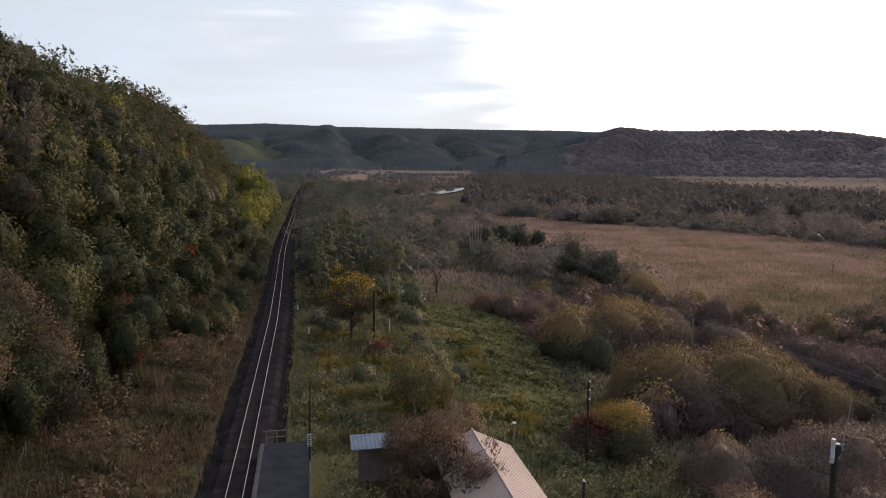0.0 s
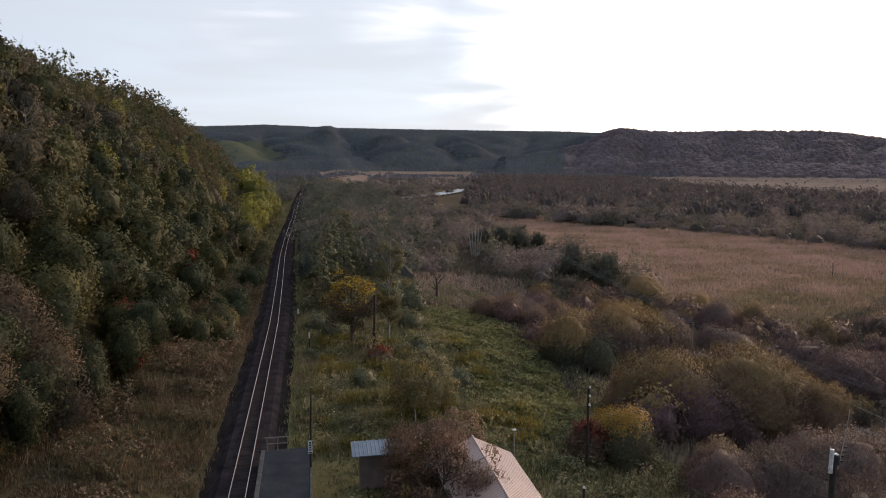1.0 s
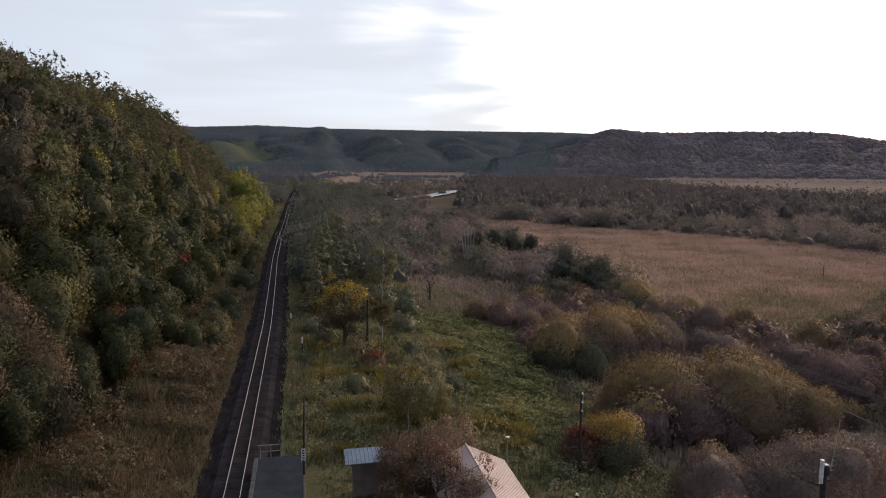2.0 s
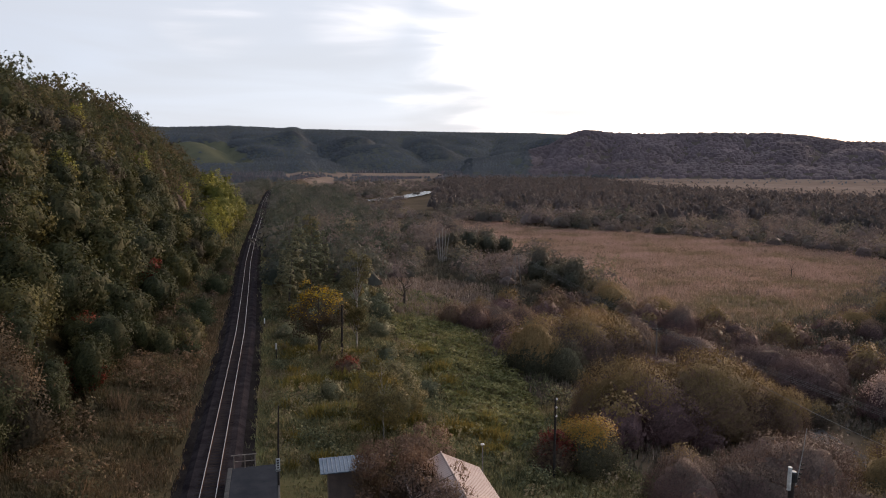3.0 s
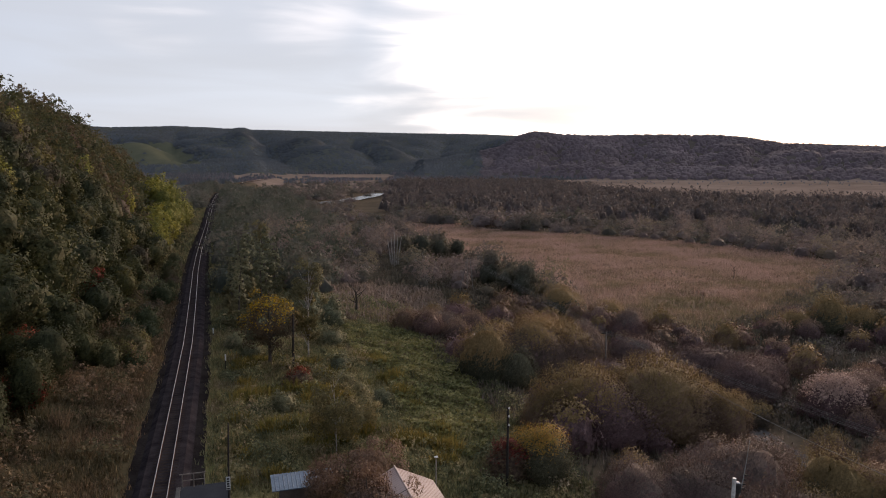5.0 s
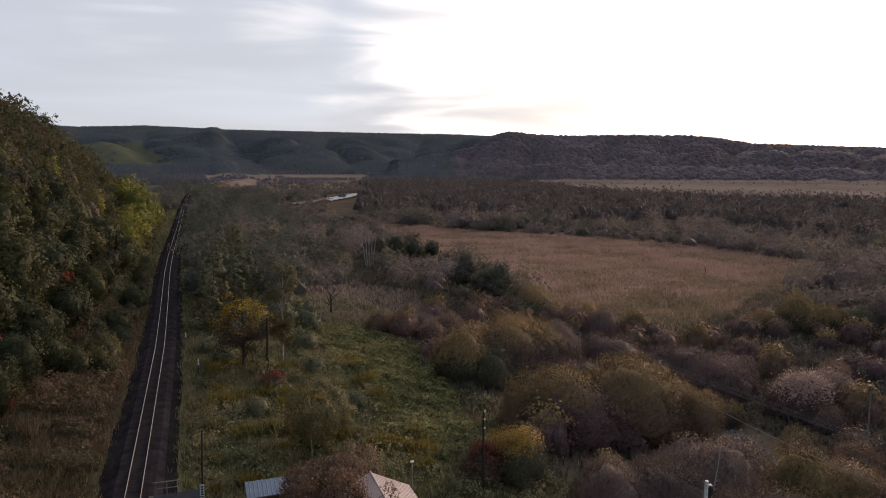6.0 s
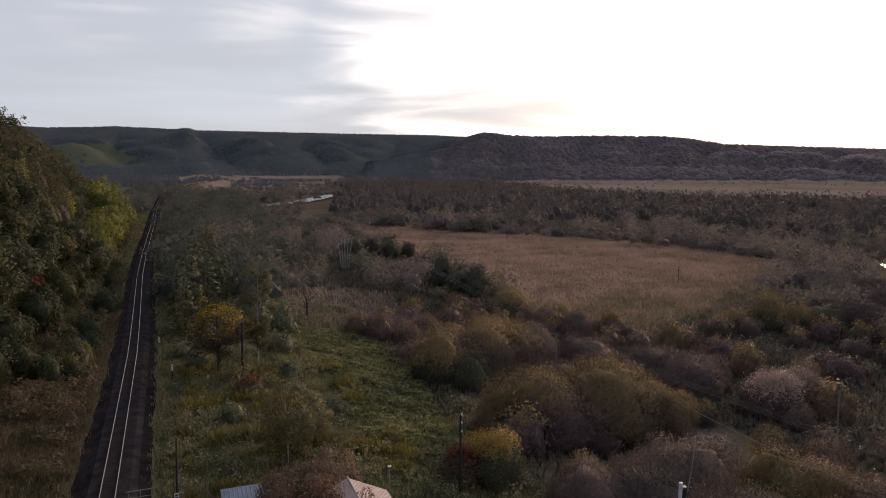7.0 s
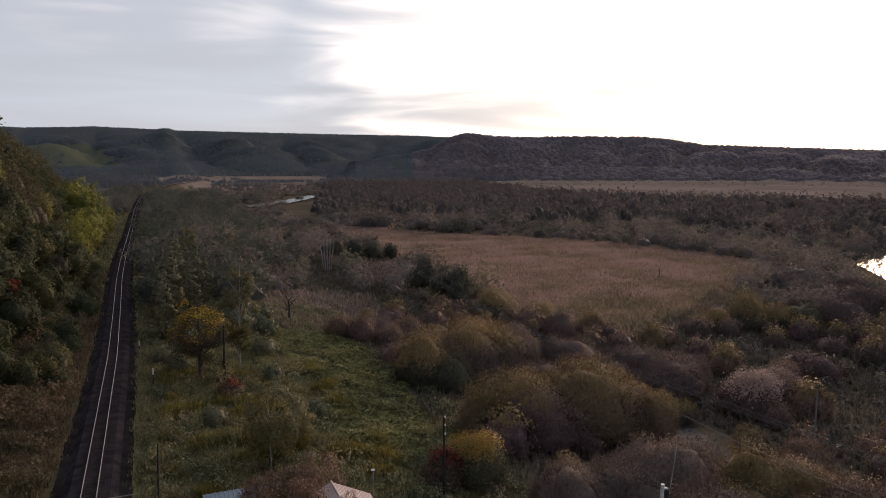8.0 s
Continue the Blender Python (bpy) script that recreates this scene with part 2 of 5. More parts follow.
soil_reed = surface("reed_bed_ground", (0.12, 0.088, 0.056), (0.23, 0.160, 0.110), 0.03, 0.95, fine=0.6, c=(0.18, 0.125, 0.085), spec=0.0)
# both far forest floors carry the same painted haze as the canopy
hazed_soil = surface("hazed_forest_floor", (0.074, 0.083, 0.071), (0.095, 0.096, 0.083), 0.01, 0.95, fine=0.08, spec=0.0)
hazed_soil_brown = surface("hazed_brown_forest_floor", (0.088, 0.078, 0.068), (0.108, 0.090, 0.078), 0.01, 0.95, fine=0.08, spec=0.0)
field_far = surface("far_pasture", (0.072, 0.078, 0.054), (0.105, 0.107, 0.072), 0.006, 0.95, fine=0.05, spec=0.0)
straw_far = surface("far_dry_sedge", (0.140, 0.106, 0.086), (0.250, 0.190, 0.156), 0.006, 0.95, fine=0.06, spec=0.0)
ballast_mat = surface("dark_ballast", (0.012, 0.010, 0.012), (0.043, 0.037, 0.040), 0.8, 0.95, bump=0.8, fine=14, coarse=0.06, spec=0.0)
cinder = surface("cinder_soil", (0.010, 0.008, 0.008), (0.035, 0.030, 0.028), 0.5, 0.95, bump=0.6, fine=7, coarse=0.05, spec=0.0)
rail_mat = surface("worn_rail_steel", (0.32, 0.29, 0.28), (0.52, 0.48, 0.46), 2, 0.34, 1.0, bump=0.05)
rail_side = surface("rusty_rail_side", (0.045, 0.026, 0.018), (0.095, 0.055, 0.036), 3, 0.85, spec=0.0)
sleeper_mat = surface("tarred_sleeper_wood", (0.016, 0.013, 0.012), (0.045, 0.034, 0.029), 2, 0.9, spec=0.0)
asphalt = surface("platform_asphalt", (0.030, 0.032, 0.038), (0.056, 0.057, 0.063), 0.9, 0.85, fine=30, coarse=0.01, spec=0.0)
concrete = surface("weathered_concrete", (0.041, 0.041, 0.041), (0.094, 0.090, 0.086), 1.2, 0.9)
white_paint = surface("chipped_white_paint", (0.42, 0.42, 0.41), (0.80, 0.80, 0.78), 5, 0.6)
black_paint = surface("black_paint", (0.012, 0.012, 0.013), (0.030, 0.030, 0.031), 4, 0.6)
pole_wood = surface("creosoted_pole_wood", (0.016, 0.013, 0.012), (0.045, 0.036, 0.031), 4, 0.85)
pole_grey = surface("grey_weathered_pole", (0.136, 0.125, 0.115), (0.256, 0.240, 0.224), 3, 0.85)
galv = surface("galvanised_steel", (0.30, 0.31, 0.32), (0.52, 0.53, 0.54), 6, 0.5, 0.6, bump=0.05)
roof_pink = surface("faded_red_metal_roof", (0.32, 0.215, 0.185), (0.42, 0.295, 0.255), 0.5, 0.30, 0.0, bump=0.04, fine=8, spec=0.6)
roof_blue = surface("pale_blue_metal_roof", (0.10, 0.135, 0.18), (0.18, 0.225, 0.28), 0.8, 0.55, 0.0, bump=0.08, fine=9)
board_wall = surface("brown_board_wall", (0.143, 0.108, 0.093), (0.270, 0.207, 0.180), 1.4, 0.85)
cream_wall = surface("cream_board_wall", (0.38, 0.33, 0.26), (0.52, 0.47, 0.38), 1.1, 0.85)
wire_mat = surface("bare_aluminium_wire", (0.14, 0.125, 0.11), (0.24, 0.22, 0.20), 4, 0.5, 0.4, bump=0.0)
rust_iron = surface("rusted_iron", (0.09, 0.038, 0.022), (0.19, 0.085, 0.045), 2.5, 0.9)
gravel = surface("grey_gravel_road", (0.072, 0.068, 0.068), (0.126, 0.122, 0.118), 0.5, 0.95, fine=8, spec=0.0)
glass_dark = surface("window_glass", (0.03, 0.035, 0.04), (0.05, 0.055, 0.06), 1, 0.08, bump=0.0, spec=0.8)


def water_material():
    m, n, l = material("still_river_water")
    p = n.new("ShaderNodeBsdfPrincipled")
    p.inputs["Base Color"].default_value = (0.012, 0.014, 0.014, 1)
    p.inputs["Roughness"].default_value = 0.16
    t = n.new("ShaderNodeTexNoise")
    t.inputs["Scale"].default_value = 1.4
    l.new(n.new("ShaderNodeTexCoord").outputs["Object"], t.inputs[0])
    b = n.new("ShaderNodeBump")
    b.inputs["Strength"].default_value, b.inputs["Distance"].default_value = 0.6, 0.16
    l.new(t.outputs["Fac"], b.inputs["Height"])
    l.new(b.outputs[0], p.inputs["Normal"])
    l.new(p.outputs[0], n.new("ShaderNodeOutputMaterial").inputs[0])
    return m


water_mat = water_material()


# ---- mesh helpers ----
class Geo:
    """Gathers the vertices and faces of one mesh."""

    def __init__(self):
        self.v, self.f = [], []

    def box(self, x0, y0, z0, x1, y1, z1, bevel=0.0):
        b = bevel
        i = len(self.v)
        if b <= 0:
            self.v += [(x, y, z) for z in (z0, z1) for y in (y0, y1) for x in (x0, x1)]
            self.f += [tuple(i + k for k in q) for q in ((0, 2, 3, 1), (4, 5, 7, 6), (0, 1, 5, 4), (1, 3, 7, 5), (3, 2, 6, 7), (2, 0, 4, 6))]
            return self
        rings = ((z0, 0), (z1 - b, 0), (z1, b))
        for z, k in rings:
            self.v += [(x0 + b, y0 + k, z), (x1 - b, y0 + k, z), (x1 - k, y0 + b, z), (x1 - k, y1 - b, z),
                       (x1 - b, y1 - k, z), (x0 + b, y1 - k, z), (x0 + k, y1 - b, z), (x0 + k, y0 + b, z)]
        for r in range(2):
            for k in range(8):
                a, c = i + r * 8 + k, i + r * 8 + (k + 1) % 8
                self.f.append((a, c, c + 8, a + 8))
        self.f += [tuple(i + 16 + k for k in range(8)), tuple(i + k for k in range(7, -1, -1))]
        return self

    def tube(self, pts, radii, sides=6, caps=True):
        pts = [Vector(p) for p in pts]
        i = len(self.v)
        for k, p in enumerate(pts):
            d = (pts[min(k + 1, len(pts) - 1)] - pts[max(k - 1, 0)]).normalized()
            side = d.cross(Vector((0.31, 0.95, 0.07))) if abs(d.y) < 0.9 else d.cross(Vector((1, 0, 0.1)))
            side.normalize()
            up = d.cross(side)
            for s in range(sides):
                a = math.tau * s / sides
                self.v.append(tuple(p + (side * math.cos(a) + up * math.sin(a)) * radii[k]))
        for k in range(len(pts) - 1):
            for s in range(sides):
                a, b = i + k * sides + s, i + k * sides + (s + 1) % sides
                self.f.append((a, b, b + sides, a + sides))
        if caps:
            self.f += [tuple(i + s for s in range(sides - 1, -1, -1)), tuple(i + (len(pts) - 1) * sides + s for s in range(sides))]
        return self

    def mesh(self, name, mat, smooth=False):
        me = bpy.data.meshes.new(name)
        me.from_pydata(self.v, [], self.f)
        me.materials.append(mat)
        me.update()
        if smooth:
            me.shade_smooth()
        return me


def part(name, geo, mat, parent, label="", smooth=False):
    """One mesh object under a thing or a part."""
    me = geo.mesh(name, mat, smooth) if isinstance(geo, Geo) else geo
    ob = new(name, me)
    ob.parent = parent
    return tagged(ob, label)


def thing(name, label, category, group="", kind="", at=(0, 0, 0), turn=0.0):
    ob = new(name)
    ob.empty_display_size = 0.3
    ob.matrix_basis = pose(*at, 0, 0, turn)
    return tagged(ob, label, category, group, kind)


def tri_mesh(name, tris, mat, tint=None, soft=None):
    """A mesh of loose triangles (N, 3, 3), with a tint and a rounded normal for each."""
    n = len(tris)
    me = bpy.data.meshes.new(name)
    me.vertices.add(n * 3)
    me.vertices.foreach_set("co", np.ascontiguousarray(tris, np.float32).ravel())
    me.loops.add(n * 3)
    me.loops.foreach_set("vertex_index", np.arange(n * 3, dtype=np.int32))
    me.polygons.add(n)
    me.polygons.foreach_set("loop_start", np.arange(0, n * 3, 3, dtype=np.int32))
    me.materials.append(mat)
    if tint is not None:
        a = me.attributes.new("tint", "FLOAT", "POINT")
        a.data.foreach_set("value", np.repeat(np.asarray(tint, np.float32), 3))
    me.update()
    me.validate()
    if soft is not None:
        round_normals(me, np.repeat(soft, 3, 0))
    return me


def round_normals(me, nor):
    """Lets loose leaves take the light of the mass that they form."""
    me.attributes.new("custom_normal", "FLOAT_VECTOR", "POINT").data.foreach_set("vector", np.ascontiguousarray(nor, np.float32).ravel())


def unit(v):
    return v / np.maximum(np.linalg.norm(v, axis=1, keepdims=True), 1e-6)


def leaf_tris(c, n, size, rng, long=1.0):
    """Triangular leaves round the points c, facing n."""
    u = unit(np.cross(n, rng.normal(size=c.shape)))
    w = np.cross(n, u)
    s = (size * rng.uniform(0.6, 1.4, len(c)))[:, None]
    return np.stack((c + u * s * 0.65 * long, c - u * s * 0.4 * long + w * s * 0.5, c - u * s * 0.4 * long - w * s * 0.5), 1)


def sphere_dirs(n, rng):
    return unit(rng.normal(size=(n, 3)))


# ---- the ground ----
def sstep(a, b, x):
    t = np.clip((x - a) / (b - a), 0, 1)
    return t * t * (3 - 2 * t)


def track_x(y):
    return np.interp(y, (-300, 110, 139, 179, 215, 252, 302, 430, 578, 714, 900, 1100), (0, 0, -0.5, -1.3, -1.5, -1.3, -1.0, -1.0, 0.8, 7.8, 30, 75))


def hill_foot(y):
    return np.interp(y, (-100, 58, 88, 112, 162, 218), (15, 14.5, 12.5, 11, 9.5, 8))


def waves(x, y, size, seed):
    r = np.random.default_rng(seed)
    z = 0
    for k in range(7):
        a, p, f = r.uniform(0, 6.28), r.uniform(0, 6.28), r.uniform(0.5, 2.2) / size
        z = z + np.sin((x * math.cos(a) + y * math.sin(a)) * f * 6.28 + p) / 7 ** 0.5 * 0.8
    return z


CREST_A = ((-60, -30, -9, -7.7, -3.1, 2.4, 11.2, 20, 30, 45, 60, 80), (0.050, 0.046, 0.0405, 0.0395, 0.0425, 0.039, 0.0365, 0.034, 0.026, 0.013, 0.009, 0.009))
CREST_B = ((15, 19, 21.5, 22.8, 24.1, 26, 28.4, 33.5, 37.9, 39.5, 42.2, 48, 54, 62, 80), (0.0, 0.008, 0.018, 0.032, 0.0385, 0.035, 0.0325, 0.0325, 0.031, 0.028, 0.020, 0.0155, 0.0110, 0.009, 0.009))
RIVERS = (((60, 530), (100, 574), (124, 622), (150, 685), (250, 770), (420, 800)), ((155, 76), (187, 121), (213, 154), (262, 172), (330, 166), (430, 186), (640, 210)))


def line_gap(x, y, *lines):
    best = np.full(np.shape(x), 1e9)
    for line in lines:
        for (ax, ay), (bx, by) in zip(line, line[1:]):
            t = np.clip(((x - ax) * (bx - ax) + (y - ay) * (by - ay)) / ((bx - ax) ** 2 + (by - ay) ** 2), 0, 1)
            best = np.minimum(best, np.hypot(x - ax - t * (bx - ax), y - ay - t * (by - ay)))
    return best


def river_gap(x, y):
    return line_gap(x, y, *RIVERS)


def before_river(x, y):
    """The low bank west of the river, bare of bushes."""
    return min(float(river_gap(5.4 + (x - 5.4) * k, 5.4 + (y - 5.4) * k)) for k in (1.0, 1.05, 1.1, 1.15, 1.2)) < 10 and x > 110 and y < 175


def far_hills(x, y):
    px, py = x - 5.4, y - 5.4
    r, az = np.hypot(px, py), np.degrees(np.arctan2(px, py))
    spur = waves(x, y, 900, 81) * 0.5 + waves(x, y, 420, 82) * 0.35
    base_a = 1640 + 130 * spur
    a = (np.interp(az, *CREST_A) * 2600 + 36) * np.clip((r - base_a) / (2600 - base_a), 0, 1) ** 0.9
    a = a + 58 * spur * sstep(1700, 2000, r) * (1 - sstep(2150, 2400, r))
    base_b = 1250 + 40 * spur
    b = (np.interp(az, *CREST_B) * 1560 + 30) * np.clip((r - base_b) / (1560 - base_b), 0, 1) ** 0.9 * (az > 15)
    b = b + 26 * spur * sstep(1290, 1380, r) * (1 - sstep(1400, 1490, r)) * (az > 19)
    lump = 7 * waves(x, y, 260, 83) + 2 * waves(x, y, 120, 84)
    a = a + lump * sstep(1750, 1900, r) * (1 - sstep(2250, 2450, r))
    b = b + lump * sstep(1290, 1360, r) * (1 - sstep(1430, 1500, r)) * (az > 19)
    # gullies run down the slopes between rounded spurs
    comb_a = np.abs(np.sin(radians(1) * az * 26 + r / 1500 + 0.5 * waves(x, y, 1300, 85)))
    comb_b = np.abs(np.sin(radians(1) * az * 38 - r / 900 + 0.5 * waves(x, y, 900, 86)))
    a = a - 20 * (1 - comb_a) ** 2 * sstep(1720, 1900, r) * (1 - sstep(2300, 2560, r))
    b = b - 17 * (1 - comb_b) ** 2 * sstep(1290, 1360, r) * (1 - sstep(1450, 1540, r)) * (az > 20)
    b = b * (1 - 0.6 * sstep(1640, 2200, r))
    return np.maximum(np.maximum(a, b), 0) * (np.abs(az) < 100)


def ground(x, y):
    x, y = np.asarray(x, float), np.asarray(y, float)
    u = x - track_x(y)
    z = -0.7 - 4.8 * sstep(8, np.interp(y, (0, 110, 250, 400), (60, 58, 45, 28)), u)
    z = z - 4.8 * sstep(8, 40, -u) * sstep(340, 440, y)
    d = -u - hill_foot(y)
    dd = np.clip(d, 0, None)
    prof = np.interp(dd, (0, 3, 8, 16, 25, 36, 50, 70, 90, 400), (0, 1.6, 7, 17, 27, 34.5, 38.5, 39.8, 40.5, 46))
    z = z + prof * (1 - sstep(262, 400, y + 0.25 * dd)) * (1 + 0.05 * waves(x, y, 60, 4))
    z = z + 1.3 * sstep(3.5, 12, -u) * (1 - sstep(0, 4, d)) * (1 - sstep(262, 400, y))
    bank = river_gap(x, y)
    calm = sstep(3.2, 6, np.abs(u)) * sstep(9, 25, bank)
    z = z + calm * (0.14 * waves(x, y, 7, 1) + 0.22 * waves(x, y, 22, 2)) * (np.hypot(x, y) < 900)
    z = z + 0.12 * (1 - sstep(3.2, 6, np.abs(u)))
    z = z - np.where(y > 400, 1.2 * (1 - sstep(9, 24, bank)), 0.9 * (1 - sstep(7, 12, bank)))
    return z + far_hills(x, y)


def gz(x, y):
    return float(ground(x, y))


def inside(x, y, poly):
    hit = np.zeros(np.shape(x), bool)
    for (ax, ay), (bx, by) in zip(poly, poly[1:] + poly[:1]):
        hit ^= ((ay > y) != (by > y)) & (x < (bx - ax) * (y - ay) / (by - ay + 1e-9) + ax)
    return hit


REED_BED = [(84, 348), (100, 339), (134, 289), (164, 252), (178, 209), (182, 172), (162, 160), (136, 136), (108, 114), (90, 106), (76, 116), (72, 137), (80, 165), (84, 200), (80, 260)]
HERBS = [(23, 118), (30, 122), (36, 116), (38, 100), (34, 84), (31, 70), (26, 64), (22, 72), (24, 92), (22, 104)]
DRY_GRASS = [(20, 122), (36, 122), (47, 138), (54, 166), (42, 180), (26, 160)]
STRAW_FAR = [(484, 1082), (412, 840), (364, 628), (378, 500), (456, 384), (544, 268), (1241, 406), (1000, 840), (726, 1074)]
STRAW_LEFT = [(30, 960), (18, 1240), (30, 1690), (220, 1690), (376, 1640), (330, 1330), (262, 1120), (150, 760), (96, 690), (60, 800)]


def graded(*spans):
    out = []
    for a, b, s in spans:
        out += list(np.arange(a, b, s))
    return np.array(out + [spans[-1][1]])


def build_ground():
    xs = graded((-5200, -1200, 400), (-1200, -300, 60), (-300, -60, 8), (-60, 70, 1.3), (70, 240, 4), (240, 900, 15), (900, 2600, 40), (2600, 5200, 400))
    ys = graded((-3500, -300, 400), (-300, -20, 14), (-20, 160, 1.4), (160, 420, 4), (420, 800, 8), (800, 1100, 15), (1100, 2600, 30), (2600, 5200, 400))
    X, Y = np.meshgrid(xs, ys)
    Z = ground(X, Y)
    nx, ny = len(xs), len(ys)
    me = bpy.data.meshes.new("ground")
    idx = np.arange(nx * ny).reshape(ny, nx)
    quads = np.stack((idx[:-1, :-1], idx[:-1, 1:], idx[1:, 1:], idx[1:, :-1]), -1).reshape(-1, 4)
    me.vertices.add(nx * ny)
    me.vertices.foreach_set("co", np.stack((X, Y, Z), -1).astype(np.float32).ravel())
    me.loops.add(quads.size)
    me.loops.foreach_set("vertex_index", quads.astype(np.int32).ravel())
    me.polygons.add(len(quads))
    me.polygons.foreach_set("loop_start", np.arange(0, quads.size, 4, dtype=np.int32))
    cx, cy = X[:-1, :-1] + 0.5 * np.diff(X, axis=1)[:-1], Y[:-1, :-1] + 0.5 * np.diff(Y, axis=0)[:, :-1]
    u = cx - track_x(cy)
    r, az = np.hypot(cx, cy), np.degrees(np.arctan2(cx - 5.4, cy - 5.4))
    m = np.full(cx.shape, 2)
    m[(u < 34) & (cy < 160)] = 1
    m[(u < 8) & (cy < 420)] = 1
    m[(u < -2) & (cy < 420)] = 8
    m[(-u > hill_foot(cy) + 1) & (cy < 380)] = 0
    m[inside(cx, cy, REED_BED)] = 3
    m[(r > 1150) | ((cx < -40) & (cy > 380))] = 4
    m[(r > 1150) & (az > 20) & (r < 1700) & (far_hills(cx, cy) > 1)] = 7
    m[(inside(cx, cy, STRAW_FAR) | inside(cx, cy, STRAW_LEFT)) & (far_hills(cx, cy) < 1)] = 6
    m[pasture(cx, cy)] = 5
    for k in (soil_hill, soil_meadow, soil_marsh, soil_reed, hazed_soil, field_far, straw_far, hazed_soil_brown, soil_slope):
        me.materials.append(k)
    me.polygons.foreach_set("material_index", m.astype(np.int32).ravel())
    me.update()
    me.validate()
    me.shade_smooth()
    return tagged(new("ground", me), "grassy valley ground falling to a wide brown marsh", "ground", kind="structure")


def pasture(x, y):
    r, az = np.hypot(x - 5.4, y - 5.4), np.degrees(np.arctan2(x - 5.4, y - 5.4))
    h = far_hills(x, y)
    top = np.interp(az, (-9, -6.2, -3.6, -2.4, -1.4), (70, 78, 84, 50, 24))
    return (az > -11) & (az < -1.4) & (h > 22) & (h < top) & (r < 2600)


build_ground()


# ---- railway ----
def sweep(line, section):
    """A profile of (sideways, up) points carried along (x, y) points."""
    g = Geo()
    k = len(section)
    for i, (x, y) in enumerate(line):
        a, b = line[max(i - 1, 0)], line[min(i + 1, len(line) - 1)]
        d = Vector((b[0] - a[0], b[1] - a[1])).normalized()
        g.v += [(x + d.y * s, y - d.x * s, z) for s, z in section]
    for i in range(len(line) - 1):
        for s in range(k):
            a, b = i * k + s, i * k + (s + 1) % k
            g.f.append((a, b, b + k, a + k))
    return g


LINE = [(float(track_x(y)), float(y)) for y in list(range(-120, 100, 20)) + list(range(100, 460, 8)) + list(range(460, 1100, 20))]


def build_railway():
    rw = thing("railway_track", "single railway track on dark ballast with shiny rails", "railway", kind="structure")
    part("ballast_bed", sweep(LINE, [(-2.6, -0.85), (-1.5, -0.175), (1.5, -0.175), (2.6, -0.85)]), ballast_mat, rw)
    g = Geo()
    ys = [float(y) for y in np.concatenate((np.arange(-30, 200, 0.9), np.arange(200, 620, 4)))]
    for y in ys:
        c = float(track_x(y))
        w = [(3.3 if q < 0 else 3.6) + 0.16 * float(waves(c + q * 3, y, 14, 21)) + 0.10 * float(waves(c + q * 3, y, 3.1, 22)) for q in (-1, 1)]
        for f in (-1, -0.7, -0.35, 0, 0.35, 0.7, 1):
            x = c + f * (w[0] if f < 0 else w[1])
            g.v.append((x, y, gz(x, y) + (0.05 if abs(f) < 1 else -0.05)))
    g.f = [(7 * k + q, 7 * k + q + 1, 7 * k + q + 8, 7 * k + q + 7) for k in range(len(ys) - 1) for q in range(6)]
    part("cinder_shoulder", g, cinder, rw, "dark cinder strip beside the ballast", True)
    for s in (-1, 1):
        o = s * 0.565
        rail = part("rail", sweep(LINE, [(o - 0.055, -0.17), (o - 0.012, -0.14), (o - 0.022, -0.012), (o + 0.022, -0.012), (o + 0.012, -0.14), (o + 0.055, -0.17)]), rail_side, rw, "rusty steel rail with polished head")
        part("rail_head", sweep(LINE, [(o - 0.028, -0.03), (o - 0.024, 0.0), (o + 0.024, 0.0), (o + 0.028, -0.03)]), rail_mat, rail, "polished running surface")
    me = Geo().box(-1.0, -0.11, -0.26, 1.0, 0.11, -0.166, 0.012).mesh("sleeper", sleeper_mat)
    for k in range(300):
        y = 30 + k * 0.62
        ob = new("sleeper", me)
        ob.parent = rw
        a = math.degrees(math.atan2(float(track_x(y + 1) - track_x(y - 1)), 2))
        ob.matrix_basis = pose(float(track_x(y)), y, random.uniform(-0.008, 0.004), 0, 0, -a + random.uniform(-0.6, 0.6))


build_railway()


